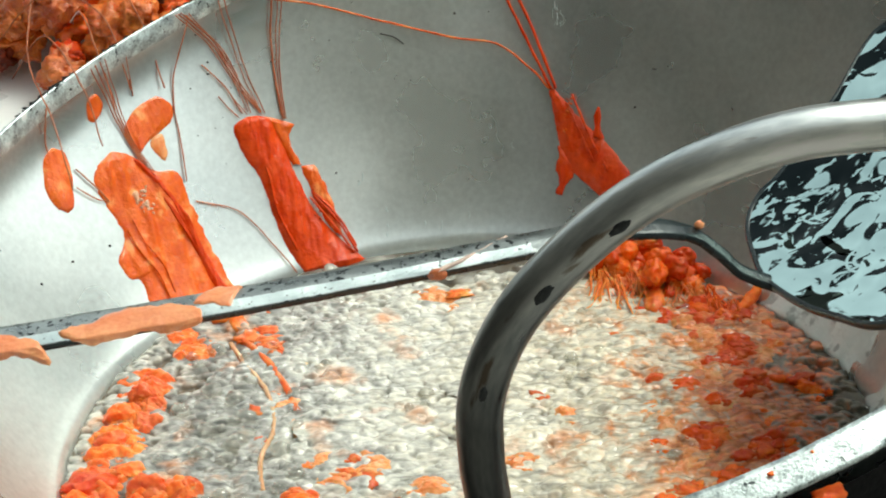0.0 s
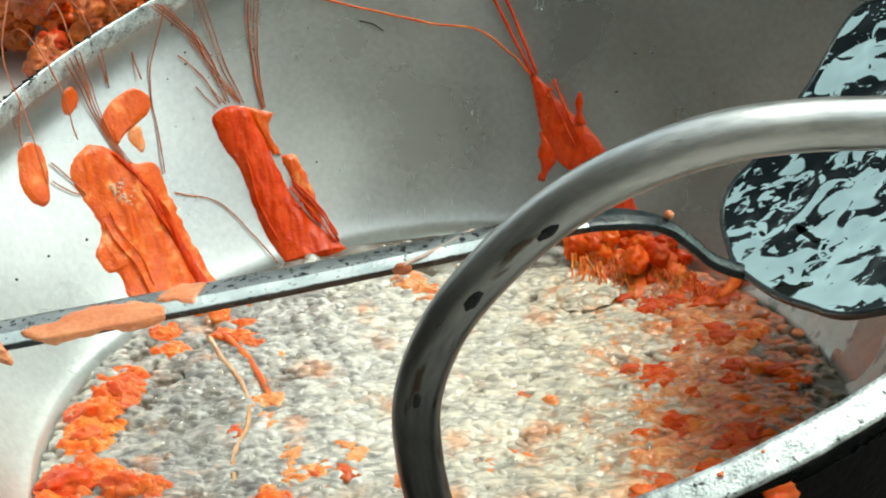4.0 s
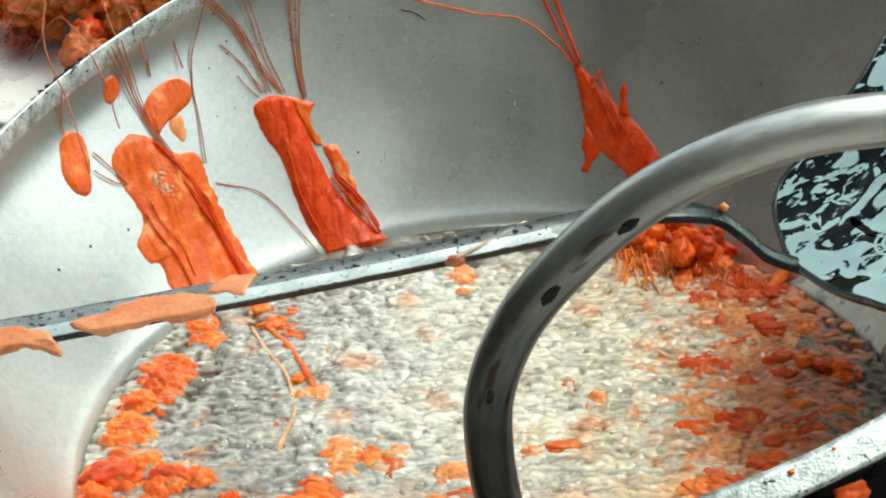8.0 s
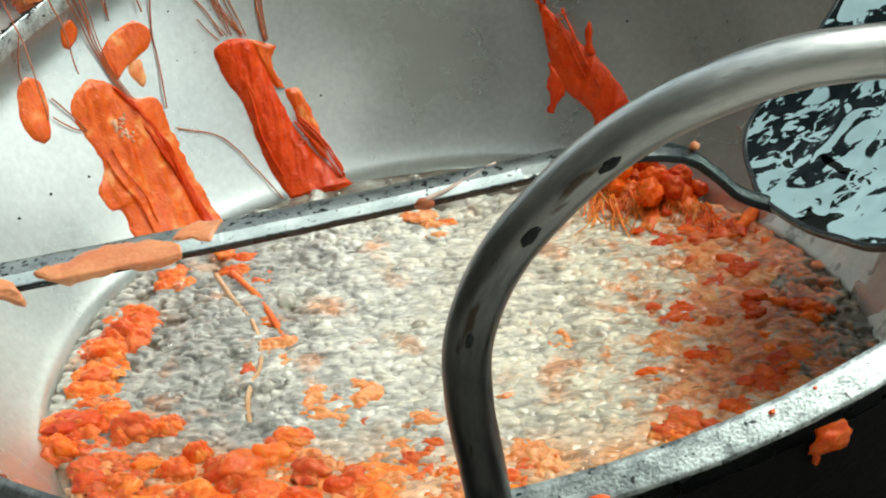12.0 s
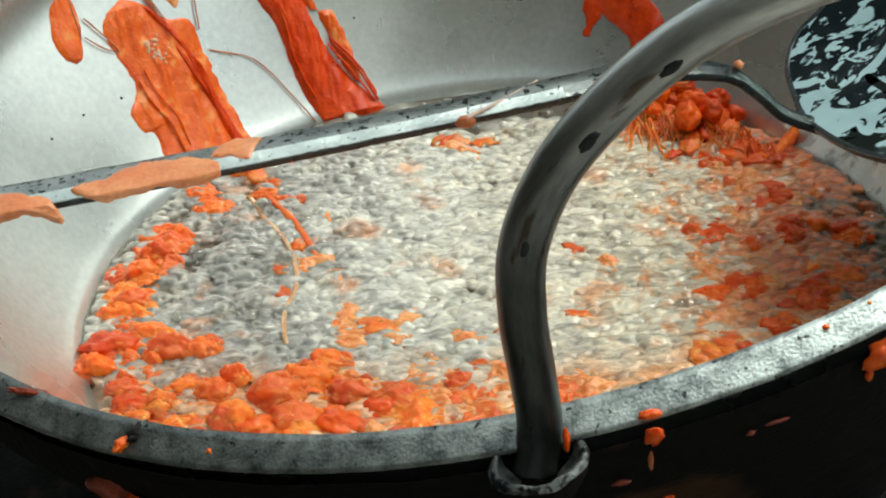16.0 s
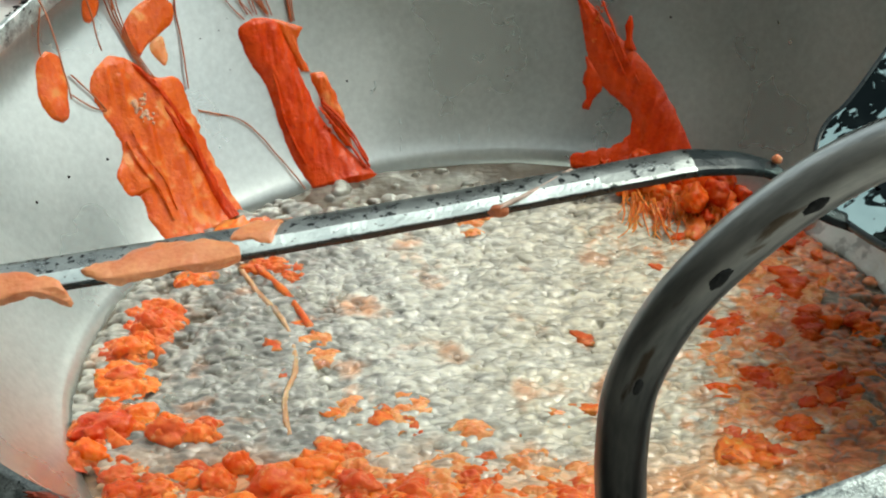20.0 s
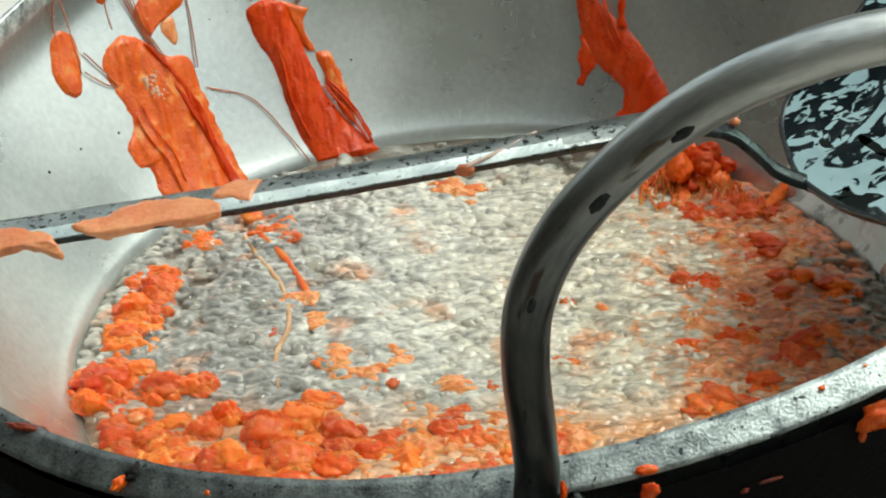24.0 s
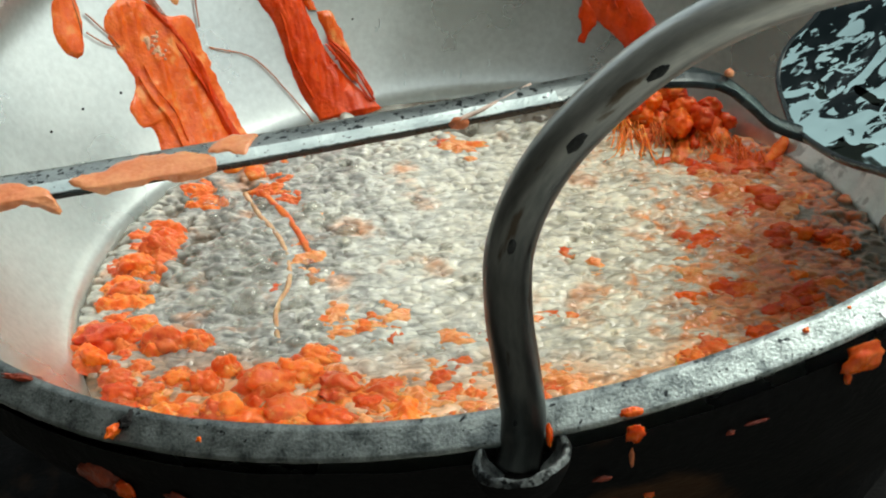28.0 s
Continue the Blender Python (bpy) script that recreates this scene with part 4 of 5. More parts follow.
def build_frying():
    rnd = random.Random(4)
    lab = "soft bright orange lump of frying batter"
    for i, (x, y, wide, high, red) in enumerate(HEAP):
        ob = blob("frying_batter", lab, (x, y, high * 0.35), (wide * 1.08, wide * rnd.uniform(.66, .88), high * 1.02), 60 + i, FLAKE if red else FRIED, rnd.uniform(-.35, .35), "fried batter", "lumps of frying batter", 0.36, 0.13, 4)
        FLOATING.append((ob, 0.0012))
        for k in range(3):
            t, r = rnd.uniform(0, 6.28), rnd.uniform(.0014, .0034)
            px, py = x + wide * 1.1 * math.cos(t), y + wide * .9 * math.sin(t)
            if math.hypot(px, py) < 0.186:
                ob = blob("frying_crumb", "small orange crumb of batter beside a lump", (px, py, 0.0012), (r * rnd.uniform(1, 1.8), r, r * .8), 820 + 3 * i + k, FRIED if rnd.random() < .7 else PEACH, rnd.uniform(-.6, .6), "fried batter", "crumbs of frying batter", 0.4, 0.15)
                FLOATING.append((ob, 0.0016))
    lab = "red lump of batter frying against the wok wall"
    for i in range(17):
        a, r, up = radians(rnd.uniform(51, 69)), rnd.uniform(0.160, 0.184), rnd.random() ** 1.3
        s = rnd.uniform(0.0055, 0.0098) * (1 - 0.3 * up)
        blob("frying_batter", lab, (r * math.cos(a), r * math.sin(a), 0.002 + 0.013 * up), (s * 1.1, s * .8, s), 130 + i, FLAKE, rnd.uniform(0, 6.28), "fried batter", "lumps of frying batter", 0.3, 0.10, 4)
    for i in range(14):
        a = rnd.uniform(58, 75)
        u = 0.055 * rnd.random() ** 1.6 * (1 - max(0, a - 66) / 14)
        s = rnd.uniform(0.0018, 0.0044)
        blob("frying_batter", lab, wall(a, u, 0.0006), (s * rnd.uniform(1, 1.8), s * .8, s * .8), 400 + i, FLAKE if rnd.random() < .6 else FRIED, rnd.uniform(0, 6.28), "fried batter", "lumps of frying batter", 0.6, 0.35)
    for cx, cy, w, count in ((.130, .104, .0070, 6), (.114, .110, .0060, 4), (.132, .072, .0055, 5), (.139, .045, .0045, 5), (.136, .030, .0030, 3), (.160, .036, .0028, 3), (.166, .026, .0028, 2), (.134, -.020, .0055, 6), (.143, -.011, .0042, 4), (.122, -.041, .0042, 4), (.098, -.054, .0060, 4), (.088, -.058, .0050, 3)):
        for k in range(count):
            r = rnd.uniform(.0016, .0040)
            orange = cx < .10
            ob = blob("frying_batter", "ragged lump of batter frying in the reddened froth", (cx + rnd.gauss(0, w * .6), cy + rnd.gauss(0, w * .6), 0.0016), (r * rnd.uniform(1.2, 2.4), r * rnd.uniform(.9, 1.4), r * 0.85), int(cx * 5000) + k, FRIED if orange else FLAKE, rnd.uniform(-.7, .7), "fried batter", "lumps of frying batter", 0.6, 0.18)
            FLOATING.append((ob, 0.0018))
    for i in range(26):
        a, r = radians(max(41, min(66, rnd.gauss(55, 6)))), 0.187 - 0.026 * abs(rnd.gauss(0, .6))
        s = rnd.uniform(0.0022, 0.0056)
        ob = blob("frying_shred", "ragged shred of red batter at the wok wall", (r * math.cos(a), r * math.sin(a), 0.001 + 0.009 * rnd.random() ** 2), (s * rnd.uniform(.9, 1.7), s * rnd.uniform(.6, 1), s * .8), 700 + i, FLAKE if rnd.random() < .75 else FRIED, rnd.uniform(0, 6.28), "fried batter", "shreds of frying batter", 0.65, 0.35)
        FLOATING.append((ob, 0.0012))
    for i, (x, y, s) in enumerate(((-0.132, 0.118, 0.008), (-0.120, 0.124, 0.007), (-0.108, 0.122, 0.006), (-0.124, 0.108, 0.006))):
        ob = blob("frying_batter", "orange batter frying where a smear meets oil", (x, y, 0.001), (s * 1.3, s, s * 0.5), 170 + i, FRIED, rnd.uniform(0, 6.28), "fried batter", "lumps of frying batter", 0.45, 0.4)
        FLOATING.append((ob, 0.001))
    # a fringe of soaked fibres that trails from the red lumps into the froth
    lab = "fringe of soaked orange fibres trailing in the froth"
    for i, (x0, y0, x1, y1, wide, long, count) in enumerate(((.060, .148, .078, .138, .005, .024, 44), (.078, .140, .096, .132, .005, .026, 52), (.096, .134, .118, .124, .005, .022, 52), (.118, .122, .136, .108, .006, .018, 34))):
        verts, faces = [], []
        for k in range(count):
            t, bend = rnd.random(), rnd.gauss(0, .005)
            x, y, l = x0 + (x1 - x0) * t, y0 + (y1 - y0) * t + rnd.gauss(0, wide), long * rnd.uniform(.45, 1.1)
            line = spline([Vector((x, y, .005 + .004 * rnd.random())), Vector((x + bend * .5, y - l * .35, .0034 + rnd.gauss(0, .0006))), Vector((x + bend * .8 + rnd.gauss(0, .0012), y - l * .7, .0022 + rnd.gauss(0, .0004))), Vector((x + bend * 1.5 + rnd.gauss(0, .002), y - l, .0002))], 7)
            v, f = tube(line, rnd.choice((.0003, .0004, .0005, .0008)), 7, 0.9, lambda q: 1 - .6 * q)
            faces += [tuple(q + len(verts) for q in face) for face in f]
            verts += v
        tagged(piece("batter_fringe", verts, faces, (FRIED, FRIED, FRIED, FLAKE)[i]), lab, "fried batter", "fringes of batter", "stuff")
    rod = spline([Vector(q) for q in ((.152, .138, .004), (.147, .126, .0035), (.141, .116, .0028), (.135, .106, .0015))], 10)
    v, f = tube(rod, 0.0030, 12, 0.5)
    tagged(piece("frying_shred", v, f, FLAKE), "thick red rope of batter frying beside the ladle", "fried batter", "shreds of frying batter")
    lab = "ragged red flake of batter adrift in the oil"
    for i in range(16):
        a = rnd.uniform(-34, 56)
        r = 0.185 - 0.085 * rnd.random() ** 1.4
        s = rnd.uniform(0.0014, 0.0038)
        x, y = r * math.cos(radians(a)), r * math.sin(radians(a))
        ob = blob("frying_flake", lab, (x, y, 0.0006), (s * rnd.uniform(.8, 1.4), s * rnd.uniform(.6, 1.0), s * 0.4), 160 + i, FLAKE if rnd.random() < .75 else FRIED, rnd.uniform(0, 6.28), "fried batter", "flakes of frying batter", 0.7, 0.2)
        FLOATING.append((ob, 0.002))
    lab = "small orange crumb of batter adrift in the froth"
    for i, (x, y, s) in enumerate(((-0.055, -0.030, .009), (-0.045, -0.036, .008), (-0.075, -0.026, .007), (-.104, .020, .006), (-.095, .04, .006), (-.10, .0, .006), (.031, -.024, .008), (.034, .029, .006), (.088, -.058, .012), (.098, -.052, .010),
                                   (-.03, .135, .008), (-.012, .132, .007), (-.118, .09, .008), (-.10, .085, .007), (-.088, .062, .006), (0.0, -.04, .006))):
        ob = blob("frying_crumb", lab, (x, y, 0.0008), (s * .9, s * .6, s * .2), 210 + i, FRIED, rnd.uniform(0, 6.28), "fried batter", "crumbs of frying batter", 0.7, 0.2)
        FLOATING.append((ob, 0.002))


build_frying()


# ---- round about ----
def build_surround():
    v = [(-40, -40, -0.75), (40, -40, -0.75), (40, 40, -0.75), (-40, 40, -0.75)]
    tagged(piece("ground", v, [(0, 1, 2, 3)], PAVING), "worn grey concrete ground of the yard", "ground", kind="structure")

    def box(name, x0, x1, y0, y1, z0, z1, mat, parent=None, label="", bevel=0.004):
        bm = bmesh.new()
        bmesh.ops.create_cube(bm, size=1)
        for q in bm.verts:
            q.co = Vector(((x0 + x1) / 2 + q.co.x * (x1 - x0), (y0 + y1) / 2 + q.co.y * (y1 - y0), (z0 + z1) / 2 + q.co.z * (z1 - z0)))
        bmesh.ops.bevel(bm, geom=bm.edges[:], offset=bevel, segments=2, affect="EDGES")
        me = bpy.data.meshes.new(name)
        bm.to_mesh(me)
        bm.free()
        me.materials.append(mat)
        ob = new(name, me)
        ob.parent = parent
        return tagged(ob, label)

    def slab(name, x0, x1, y0, y1, z0, z1, label, mat=BLOCKER_DARK):
        ob = box(name, x0, x1, y0, y1, z0, z1, mat, None, "", 0.01)
        tagged(ob, label, "wall", kind="structure")

    # unseen walls, added only to block sky and shape the metal's reflections
    slab("blocker_west", -2.2, -2.0, -4.0, 1.0, -0.75, 4.2, "unseen dark wall added to darken the metal's reflections")
    slab("blocker_north", -1.1, 3.0, 4.0, 4.2, -0.75, 4.2, "unseen dark wall added to darken the metal's reflections")
    slab("blocker_south", -0.6, 6.0, -4.2, -4.0, -0.75, 5.0, "unseen pale wall added to grey the metal's reflections", BLOCKER_PALE)
    slab("blocker_south_west", -2.0, -0.604, -4.2, -4.0, -0.75, 5.0, "unseen dark wall added to darken the metal's reflections")
    stove = empty("stove", "soot-black iron stove under the wok", "stove", at=(0, 0, -0.75))
    drum = []
    for r, z in ((0.20, 0.0), (0.25, 0.0), (0.25, 0.62), (0.235, 0.64), (0.205, 0.64), (0.20, 0.60), (0.20, 0.0)):
        drum += [Vector((r * math.cos(2 * math.pi * j / 48), r * math.sin(2 * math.pi * j / 48), z)) for j in range(48)]
    box("top_plate", -0.34, 0.34, -0.34, 0.30, 0.60, 0.645, SOOT, stove)
    piece("drum", drum, grid_faces(7, 48, True), SOOT, stove)
    # white enamel tray with fried pieces behind the wok
    tray = empty("tray", "white enamel tray heaped with fried batter", "tray", at=(-0.25, 0.53, 0.0))
    prof = [(0.0, 0.0), (0.19, 0.0), (0.215, 0.006), (0.232, 0.02), (0.240, 0.022), (0.240, 0.019), (0.22, 0.002), (0.195, -0.005), (0.0, -0.005)]
    v = [Vector((r * math.cos(2 * math.pi * j / 64), r * math.sin(2 * math.pi * j / 64), z)) for r, z in prof for j in range(64)]
    piece("dish", v, grid_faces(len(prof), 64, True), ENAMEL, tray)
    table = empty("side_table", "white-topped side table behind the wok", "table", at=(-0.45, 0.62, -0.75))
    box("tabletop", -0.5, 0.5, -0.33, 0.35, 0.70, 0.745, ENAMEL, table)
    for x in (-0.45, 0.45):
        for y in (-0.24, 0.31):
            box("leg", x - 0.025, x + 0.025, y - 0.025, y + 0.025, 0.0, 0.70, SOOT, table)
    rnd = random.Random(9)
    for i in range(170):
        a, r = rnd.uniform(0, 6.28), 0.15 * math.sqrt(rnd.random())
        z = 0.012 + 0.13 * (1 - (r / 0.16) ** 2) * rnd.random()
        s = rnd.uniform(0.011, 0.021)
        blob("fried_fritter", "crisp fried batter fritter heaped on a tray", (-0.235 + r * math.cos(a), 0.545 + r * math.sin(a), z + 0.004), (s, s * .8, s * .75), 300 + i, (CRISP, CRISP, FLAKE, CRISP, FRIED, CRISP, BROWNED)[rnd.randrange(7)], rnd.uniform(0, 6.28), "fritter", "fritters on the tray", 0.5, 0.34, 4)


build_surround()


# ---- froth that shifts and bubbles that rise ----
RAFTS, BUBBLES = [], []


def mush(seed, radius, mat, height=0.003, sunk=0.0008):
    """A ragged island of batter: only the crests of its rough sheet stand out of the froth."""
    n = 56
    axis = np.linspace(-radius, radius, n)
    gx, gy = np.meshgrid(axis, axis)
    off = Vector((seed * 1.37, seed * 2.11, seed))
    z = np.zeros_like(gx)
    for i in range(n):
        for k in range(n):
            p = Vector((gx[i, k], gy[i, k], 0))
            d = min(1.0, p.length / radius)
            p2 = Vector((p.x * 0.6, p.y, 0))
            h = 1.3 * noise.noise(p2 * 120 + off) + 0.9 * noise.noise(p2 * 280 + off) + 0.35 * (1 - 2 * abs(noise.noise(p2 * 420 + off))) + 0.2 * noise.noise(p2 * 800 + off)
            z[i, k] = height * (0.70 * h + 0.70 * (1 - d ** 2) - 0.32) - sunk - 0.004 * max(0, d - 0.8)
    return round_sheet(gx, gy, z, radius * 0.99)


def build_froth():
    rnd = random.Random(3)
    dome, tri = ICO2
    sheets = []
    for k in range(7):
        axis, gx, gy, z = bubble_field(0.023, 0.0006, 230, np.random.default_rng(50 + k))
        d = np.sqrt(gx ** 2 + gy ** 2) / 0.022
        v, f = round_sheet(gx, gy, z + 0.0006 - 0.0030 * np.maximum(0, d - 0.55) ** 1.5 * 3, 0.0222)
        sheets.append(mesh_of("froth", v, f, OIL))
    for gx in range(-7, 8):
        for gy in range(-7, 8):
            x, y = gx * 0.024 + rnd.uniform(-.008, .008), gy * 0.024 + rnd.uniform(-.008, .008)
            if math.hypot(x, y) > 0.170 or (x < -0.12 and y > 0.0) or (y > 0.135 and x < 0.06):
                continue
            ob = new("froth", sheets[rnd.randrange(7)])
            ob.matrix_world = pose(x, y, rnd.uniform(-0.0004, 0.0010) if y < -0.055 or x < -0.13 else 0.0002, 0, 0, rnd.uniform(-16, 16))
            tagged(ob, "creamy froth of small bubbles on hot oil" if x < 0.085 + 0.02 * math.sin(gy) else "reddened froth of small bubbles on hot oil", "froth", "froth on the oil", "stuff")
            RAFTS.append(ob)
    # batter that drifts as a mush: along the near side, at the far wall and over the +x side
    beds = [(0.170 * math.cos(radians(a)), 0.163 * math.sin(radians(a)), .016, FRIED, .0045) for a in range(164, 244, 9)]
    beds += [(-0.128 + 0.016 * k + rnd.uniform(-.005, .005), -0.078 - 0.03 * rnd.random() - .0012 * k, .019, FRIED, .0032 - .0001 * k) for k in range(11)]
    beds += [(x, y, r, FLAKE, .0030) for x, y, r in ((.130, .108, .016), (.128, .066, .013), (.138, .040, .011), (.134, -.018, .011), (.120, -.040, .010), (.104, .138, .015), (.086, .150, .013), (.160, .032, .008))]
    beds += [(x, y, r, PEACH, .0026) for x, y, r in ((-.071, -.022, .012), (-.057, -.031, .016), (-.047, -.022, .012), (-.064, -.037, .012), (-.090, .026, .011), (-.082, .011, .009), (-.026, .135, .011), (-.017, .123, .010), (.093, .004, .012), (.098, -.023, .013), (.022, -.029, .011), (-.018, -.045, .013), (.049, .015, .009), (.112, .022, .014), (.116, .050, .012), (.005, -.066, .015), (.030, -.072, .014), (-.03, -.066, .015), (.120, .086, .012))]
    beds += [(rnd.uniform(.088, .152), rnd.uniform(-.035, .125), rnd.uniform(.007, .013), (FLAKE, PEACH, FLAKE, FRIED)[k % 4], .0034) for k in range(24)]
    beds += [(x, y, r, FRIED, .0036) for x, y, r in ((-.144, .079, .012), (-.152, .094, .010), (-.111, .094, .013), (-.104, .082, .010), (.094, -.053, .013), (-.163, .030, .012), (-.168, .008, .012), (-.055, -.030, .010))]
    beds += [(-0.045 + 0.013 * k + rnd.uniform(-.005, .005), rnd.uniform(-0.110, -0.072), .015, FRIED if k % 3 else PEACH, .0042) for k in range(7)]
    beds += [(-0.075 + 0.016 * k + rnd.uniform(-.006, .006), rnd.uniform(-0.098, -0.066), .014, PEACH if k % 2 else FRIED, .0042) for k in range(8)]
    lift = {}
    for x, y, wide, high, red in HEAP:
        lift[len(beds)] = high * .25
        beds.append((x + rnd.uniform(-.002, .002), y, wide * 1.3, FRIED, high * .72))
    for k, (x, y, r, mat, h) in enumerate(beds):
        v, f = mush(k, r, mat, h)
        ob = piece("batter_mush", v, f, mat)
        ob.location = (x, y, 0.0018 + lift.get(k, 0))
        tagged(ob, "ragged orange batter drifting under the froth" if mat is not FLAKE else "ragged red batter drifting under the froth", "batter", "drifting batter", "stuff")
        RAFTS.append(ob)
    spots = [(rnd.uniform(0, 6.28), 0.172 * math.sqrt(rnd.random()), rnd.uniform(0.0016, 0.0036)) for _ in range(150)]
    spots += [(math.pi + rnd.uniform(-.7, .6), rnd.uniform(0.08, 0.165), rnd.uniform(0.0024, 0.0052)) for _ in range(60)]
    ball = mesh_of("bubble", ICO3[0].tolist(), ICO3[1], BUBBLE)
    for a, d, r in spots:
        ob = new("bubble", ball)
        ob.scale = (r * 1.15, r, r * 0.9)
        ob.location = (d * math.cos(a), d * math.sin(a), 0.001)
        tagged(ob, "glassy bubble rising through hot oil", "bubble", "bubbles rising in the oil")
        BUBBLES.append((ob, r))


build_froth()


# ---- drips and crumbs on the rim and outside ----
def build_spatter():
    lab = "orange spatter of batter on the wok"
    for i, (x, y, z, sx, sy, sz, turn, mat) in enumerate((
            (-0.1185, -0.2372, 0.1040, .0075, .0035, .0030, 0.9, FLAKE), (-0.0875, -0.2497, 0.1095, .0022, .0026, .0016, 0.4, FLAKE), (0.0515, -0.2715, 0.1360, .0050, .0030, .0022, 0.2, FLAKE),
            (0.0525, -0.2745, 0.1300, .0040, .0022, .0050, 0.2, FLAKE), (0.0515, -0.2745, 0.1205, .0011, .0011, .0050, 0.2, STRAND), (0.0262, -0.2790, 0.1330, .0014, .0014, .0062, 0.2, FLAKE),
            (0.1239, -0.2500, 0.1400, .0105, .0030, .0080, 0.5, FLAKE), (0.1200, -0.2500, 0.1325, .0020, .0015, .0040, 0.5, FLAKE), (0.0428, -0.2705, 0.1090, .0045, .0012, .0016, 0.2, BROWNED),
            (0.0454, -0.2603, 0.0915, .0050, .0012, .0016, 0.2, BROWNED), (0.0579, -0.2571, 0.0916, .0028, .0014, .0024, 0.3, FLAKE), (0.0910, -0.2605, 0.1233, .0060, .0010, .0010, 0.4, BROWNED), (0.0827, -0.2628, 0.1209, .0022, .0010, .0014, 0.4, BROWNED),
            (-0.1290, -0.2310, 0.0800, .0150, .0040, .0075, -0.5, BROWNED), (-0.1180, -0.2385, 0.0790, .0060, .0030, .0050, -0.5, FLAKE), (-0.0985, -0.2480, 0.0830, .0070, .0022, .0030, -0.4, BROWNED),
            (0.1057, -0.2510, 0.1515, .0016, .0013, .0009, 0.4, FLAKE), (0.1197, -0.2440, 0.1548, .0013, .0011, .0008, 0.4, FLAKE))):
        blob("batter_spatter", lab, (x, y, z), (sx * .66, sy * .6, sz * .66), 500 + i, mat, turn, group="batter spatter", crag=0.45, crumbs=0.15)
    blob("charred_crumb", "black charred crumb stuck on the wok rim", (-0.1135, -0.2345, 0.1065), (0.0045, 0.0020, 0.0022), 520, CHAR, 0.9, "crumb", "charred crumbs", 0.5, 0.4)
    blob("charred_crumb", "dark fried scrap lying on the wok rim", (-0.1573, -0.2050, 0.1020), (0.0075, 0.0016, 0.0012), 521, BROWNED, -0.25, "crumb", "charred crumbs", 0.4, 0.4)
    strand([(-.1261, .087, .0008), (-.116, .0652, .0016), (-.1032, .0416, .0019), (-.0975, .0241, .0017), (-.0950, .0027, .0020), (-.0980, -.0155, .0017), (-.0970, -.031, .0016), (-.0941, -.044, .0008)], 0.0020, FLOAT_STRAND, "pale curling strand of batter afloat in oil", raw=True)
    strand([(-.1185, .088, .0010), (-.108, .071, .0022), (-.0985, .055, .0018), (-.0905, .037, .0020), (-.0855, .021, .0008)], 0.0026, FRIED, "orange ribbon of batter afloat in oil", raw=True)


build_spatter()


def build_flecks():
    rnd = random.Random(31)
    spots = [(126.9, .74), (124.4, .66), (126.6, .78), (122.6, .53), (127.8, .55), (123.5, .62), (129.6, .72), (127.6, .90), (112.0, .27), (68.8, .385), (155.5, .40), (148.9, .36), (162.0, .42), (94.5, .68)]
    spots += [(rnd.uniform(121, 131), rnd.uniform(.35, .85)) for _ in range(12)] + [(rnd.uniform(84, 112), rnd.uniform(.15, .8)) for _ in range(8)]
    for i, (a, u) in enumerate(spots):
        s = rnd.uniform(0.0003, 0.0007) if i < 14 else rnd.uniform(0.0002, 0.0004)
        blob("charred_fleck", "tiny black fleck stuck to the wok wall", wall(a, u, 0.0003), (s, s * .8, s), 600 + i, CHAR, 0, "fleck", "charred flecks", 0.3, 0.2, 2)


build_flecks()


def build_scratches():
    rnd = random.Random(41)
    for a0, u0, sa, su, count in ((81.0, .63, .45, .02, 12), (108.4, .235, .3, .006, 2), (105.2, .083, .8, .02, 3), (88.5, .29, 2.5, .03, 2), (100, .12, 4, .03, 3)):
        for _ in range(count):
            a, u, d = a0 + rnd.gauss(0, sa), u0 + rnd.gauss(0, su), rnd.uniform(.004, .014)
            line = spline([wall(a, u + d, .0002), wall(a + rnd.gauss(0, .15), u, .0002), wall(a + rnd.gauss(0, .2), u - d, .0002)], 6)
            v, f = tube(line, rnd.uniform(.0002, .00035), 6, 0.5)
            tagged(piece("scratch", v, f, SHEEN_SCRATCH_STEEL), "short bright scratch in the wok's grey wall", "scratch", "scratches on the wok wall")


build_scratches()


def build_rim_specks():
    rnd = random.Random(77)
    verts, faces = [], []
    for k in range(520):
        deg = rnd.choice((121, 124, 127, 130, 137, 146, 149)) + rnd.gauss(0, 1.6)
        s = rnd.random()
        p = rim_place(deg, R_LIP + 0.0008 + (R_RIM - R_LIP - 0.001) * s, 0.0056 - 0.0050 * s)
        r = rnd.uniform(0.0004, 0.0013) * (1 + rnd.random() ** 4)
        turn = Matrix.Rotation(rnd.uniform(0, 3.1), 3, "Z")
        base = len(verts)
        verts += [p + turn @ Vector((q[0] * r * 1.7, q[1] * r * .8, q[2] * r * .35)) * rnd.uniform(.7, 1.2) for q in ICO1[0]]
        faces += [tuple(base + q for q in t) for t in ICO1[1]]
    tagged(piece("rim_specks", verts, faces, CHAR), "black burnt specks crusted on the wok rim", "specks", kind="stuff")


build_rim_specks()


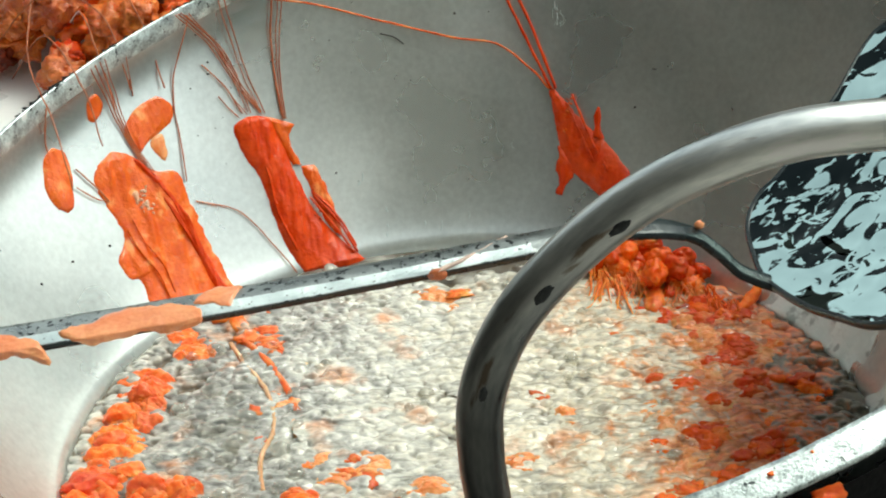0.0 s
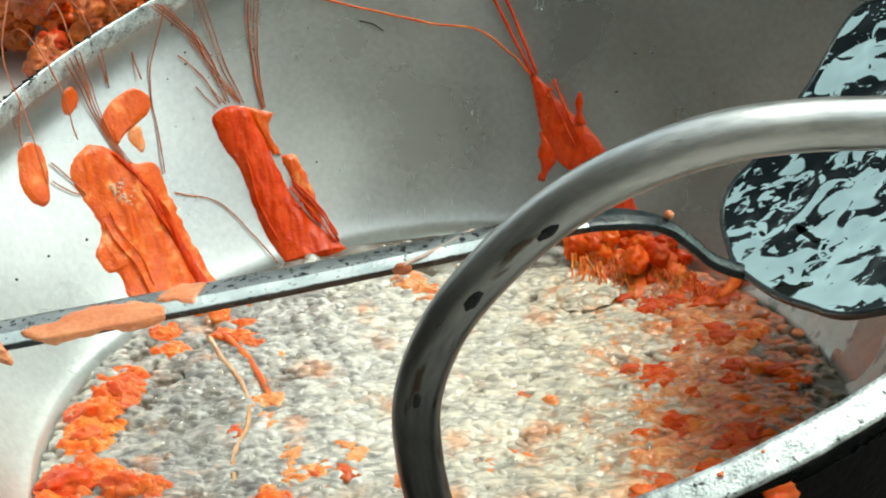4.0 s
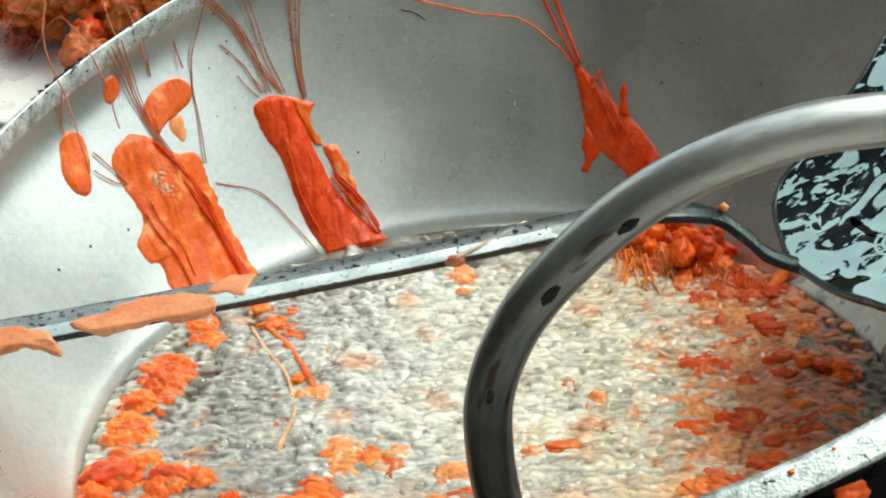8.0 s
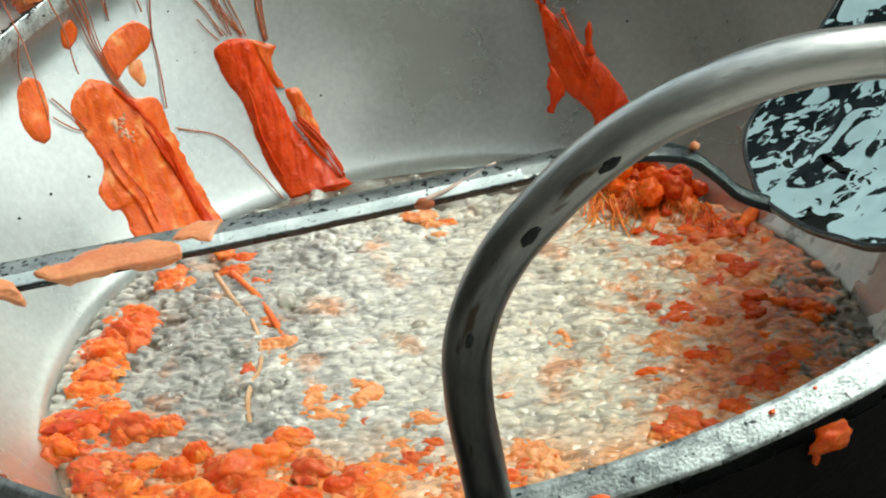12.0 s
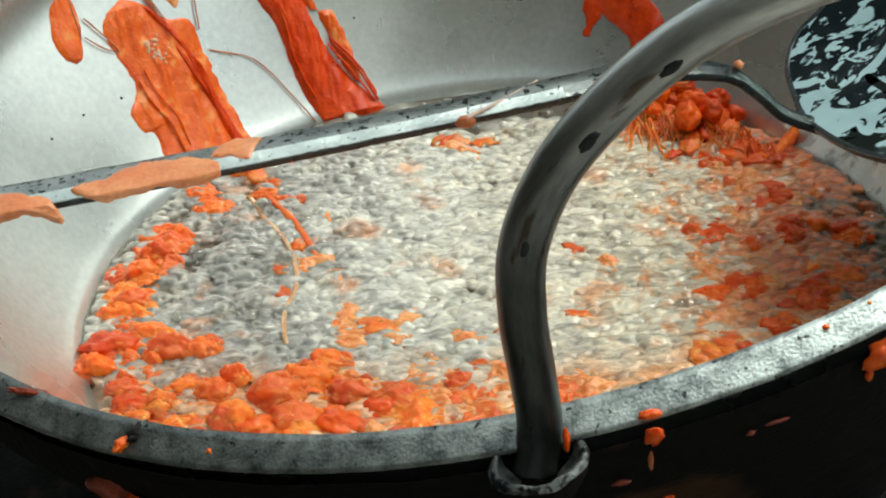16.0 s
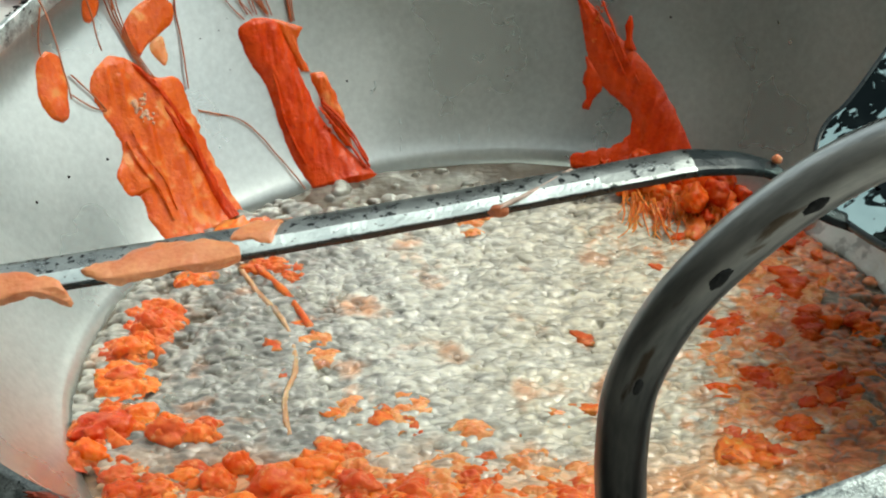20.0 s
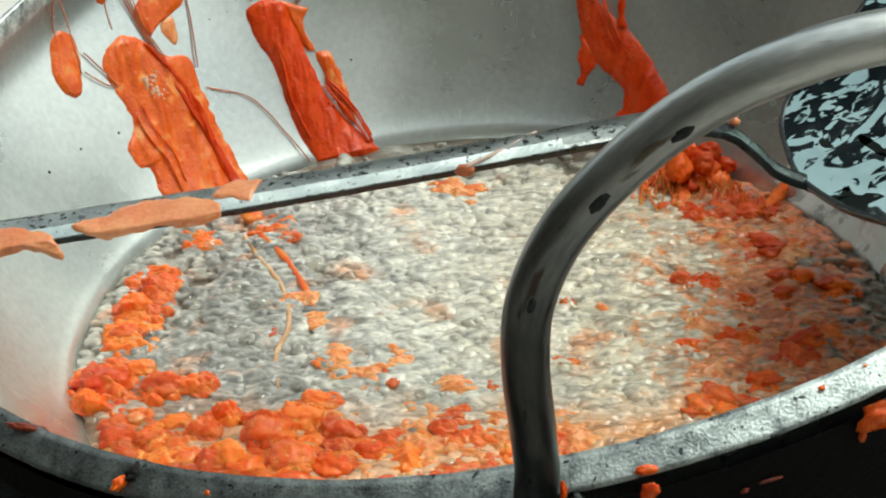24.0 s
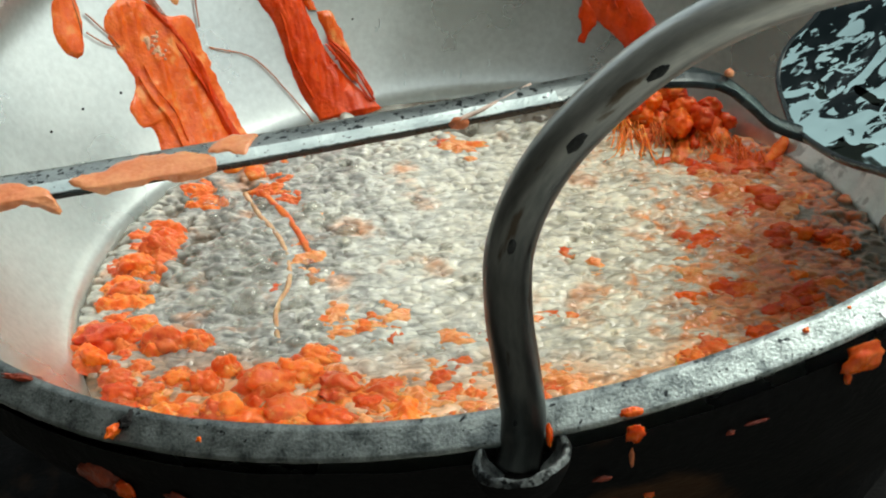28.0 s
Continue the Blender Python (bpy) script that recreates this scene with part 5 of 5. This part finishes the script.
def build_film():
    """Rippled film of splashed oil; the wall's bright glare is put in its colour."""
    film = material("pale_glare_film", (0.74, 0.80, 0.78), (0.88, 0.95, 0.93), 40, (0.18, 0.34), 0.05, 0.3, 260, spots=((0.46, 0.51, 0.50), 90, 0.44))
    for k, (a0, a1, top) in enumerate(((-34, 12, .42), (13, 44, .30))):
        rows, cols, verts = 46, 120, []
        for i in range(rows):
            for j in range(cols):
                s = j / (cols - 1)
                a = a0 + (a1 - a0) * s
                h = top * (0.75 + 0.5 * noise.noise(Vector((a * 0.13, k, 0))) + 0.2 * noise.noise(Vector((a * 0.6, k, 3)))) * min(1, 6 * min(s, 1 - s) + 0.1)
                u = -0.03 + (h + 0.03) * i / (rows - 1)
                rip = 0.0022 * noise.noise(Vector((a * 0.16, u * 7, k))) + 0.0007 * noise.noise(Vector((a * 0.45, u * 16, k)))
                edge = min(1, 5 * (1 - i / (rows - 1)), 12 * min(s, 1 - s))
                verts.append(wall(a, u, (0.0012 + rip) * edge - 0.0003))
        ob = piece("oil_glare_film", verts, grid_faces(rows, cols), film)
        tagged(ob, "oil film on the wok wall, glare painted pale", "oil film", "films of oil on the wall")


build_film()


# ---- what moves ----
def motions():
    rnd = random.Random(21)
    for ob, amp in FLOATING:
        m = ob.matrix_world.copy()
        rows, t = [], 0.0
        while t < 28.0:
            rows.append((t, Matrix.Translation((rnd.gauss(0, amp * .5), rnd.gauss(0, amp * .5), rnd.gauss(0, amp * .4))) @ m @ pose(0, 0, 0, rnd.gauss(0, 3), rnd.gauss(0, 3), rnd.gauss(0, 3))))
            t += 0.5 + 0.1 * rnd.randrange(4)
        rows.append((28.0, m))
        walk(ob, rows)
    for ob in RAFTS:
        m = ob.matrix_world.copy() if ob.data.users > 1 else Matrix.Translation(ob.location)
        rows, t = [], 0.0
        while t < 28.0:
            rows.append((t, Matrix.Translation((rnd.gauss(0, .0018), rnd.gauss(0, .0018), rnd.gauss(0, .0005))) @ m @ pose(0, 0, 0, rnd.gauss(0, 2), rnd.gauss(0, 2), rnd.gauss(0, 7))))
            t += 0.3 + 0.1 * rnd.randrange(3)
        rows.append((28.0, m))
        walk(ob, rows)
    for ob, r in BUBBLES:
        x, y, _ = ob.location
        rows, t, up = [], 0.0, rnd.random() < 0.5
        while t < 28.0:
            rows.append((t, pose(x + rnd.gauss(0, .001), y + rnd.gauss(0, .001), (0.0016 + rnd.uniform(0, .001)) if up else -1.6 * r - 0.002)))
            up = not up
            t += 0.2 + 0.1 * rnd.randrange(5)
        rows.append((28.0, pose(x, y, 0.001)))
        walk(ob, rows)


motions()
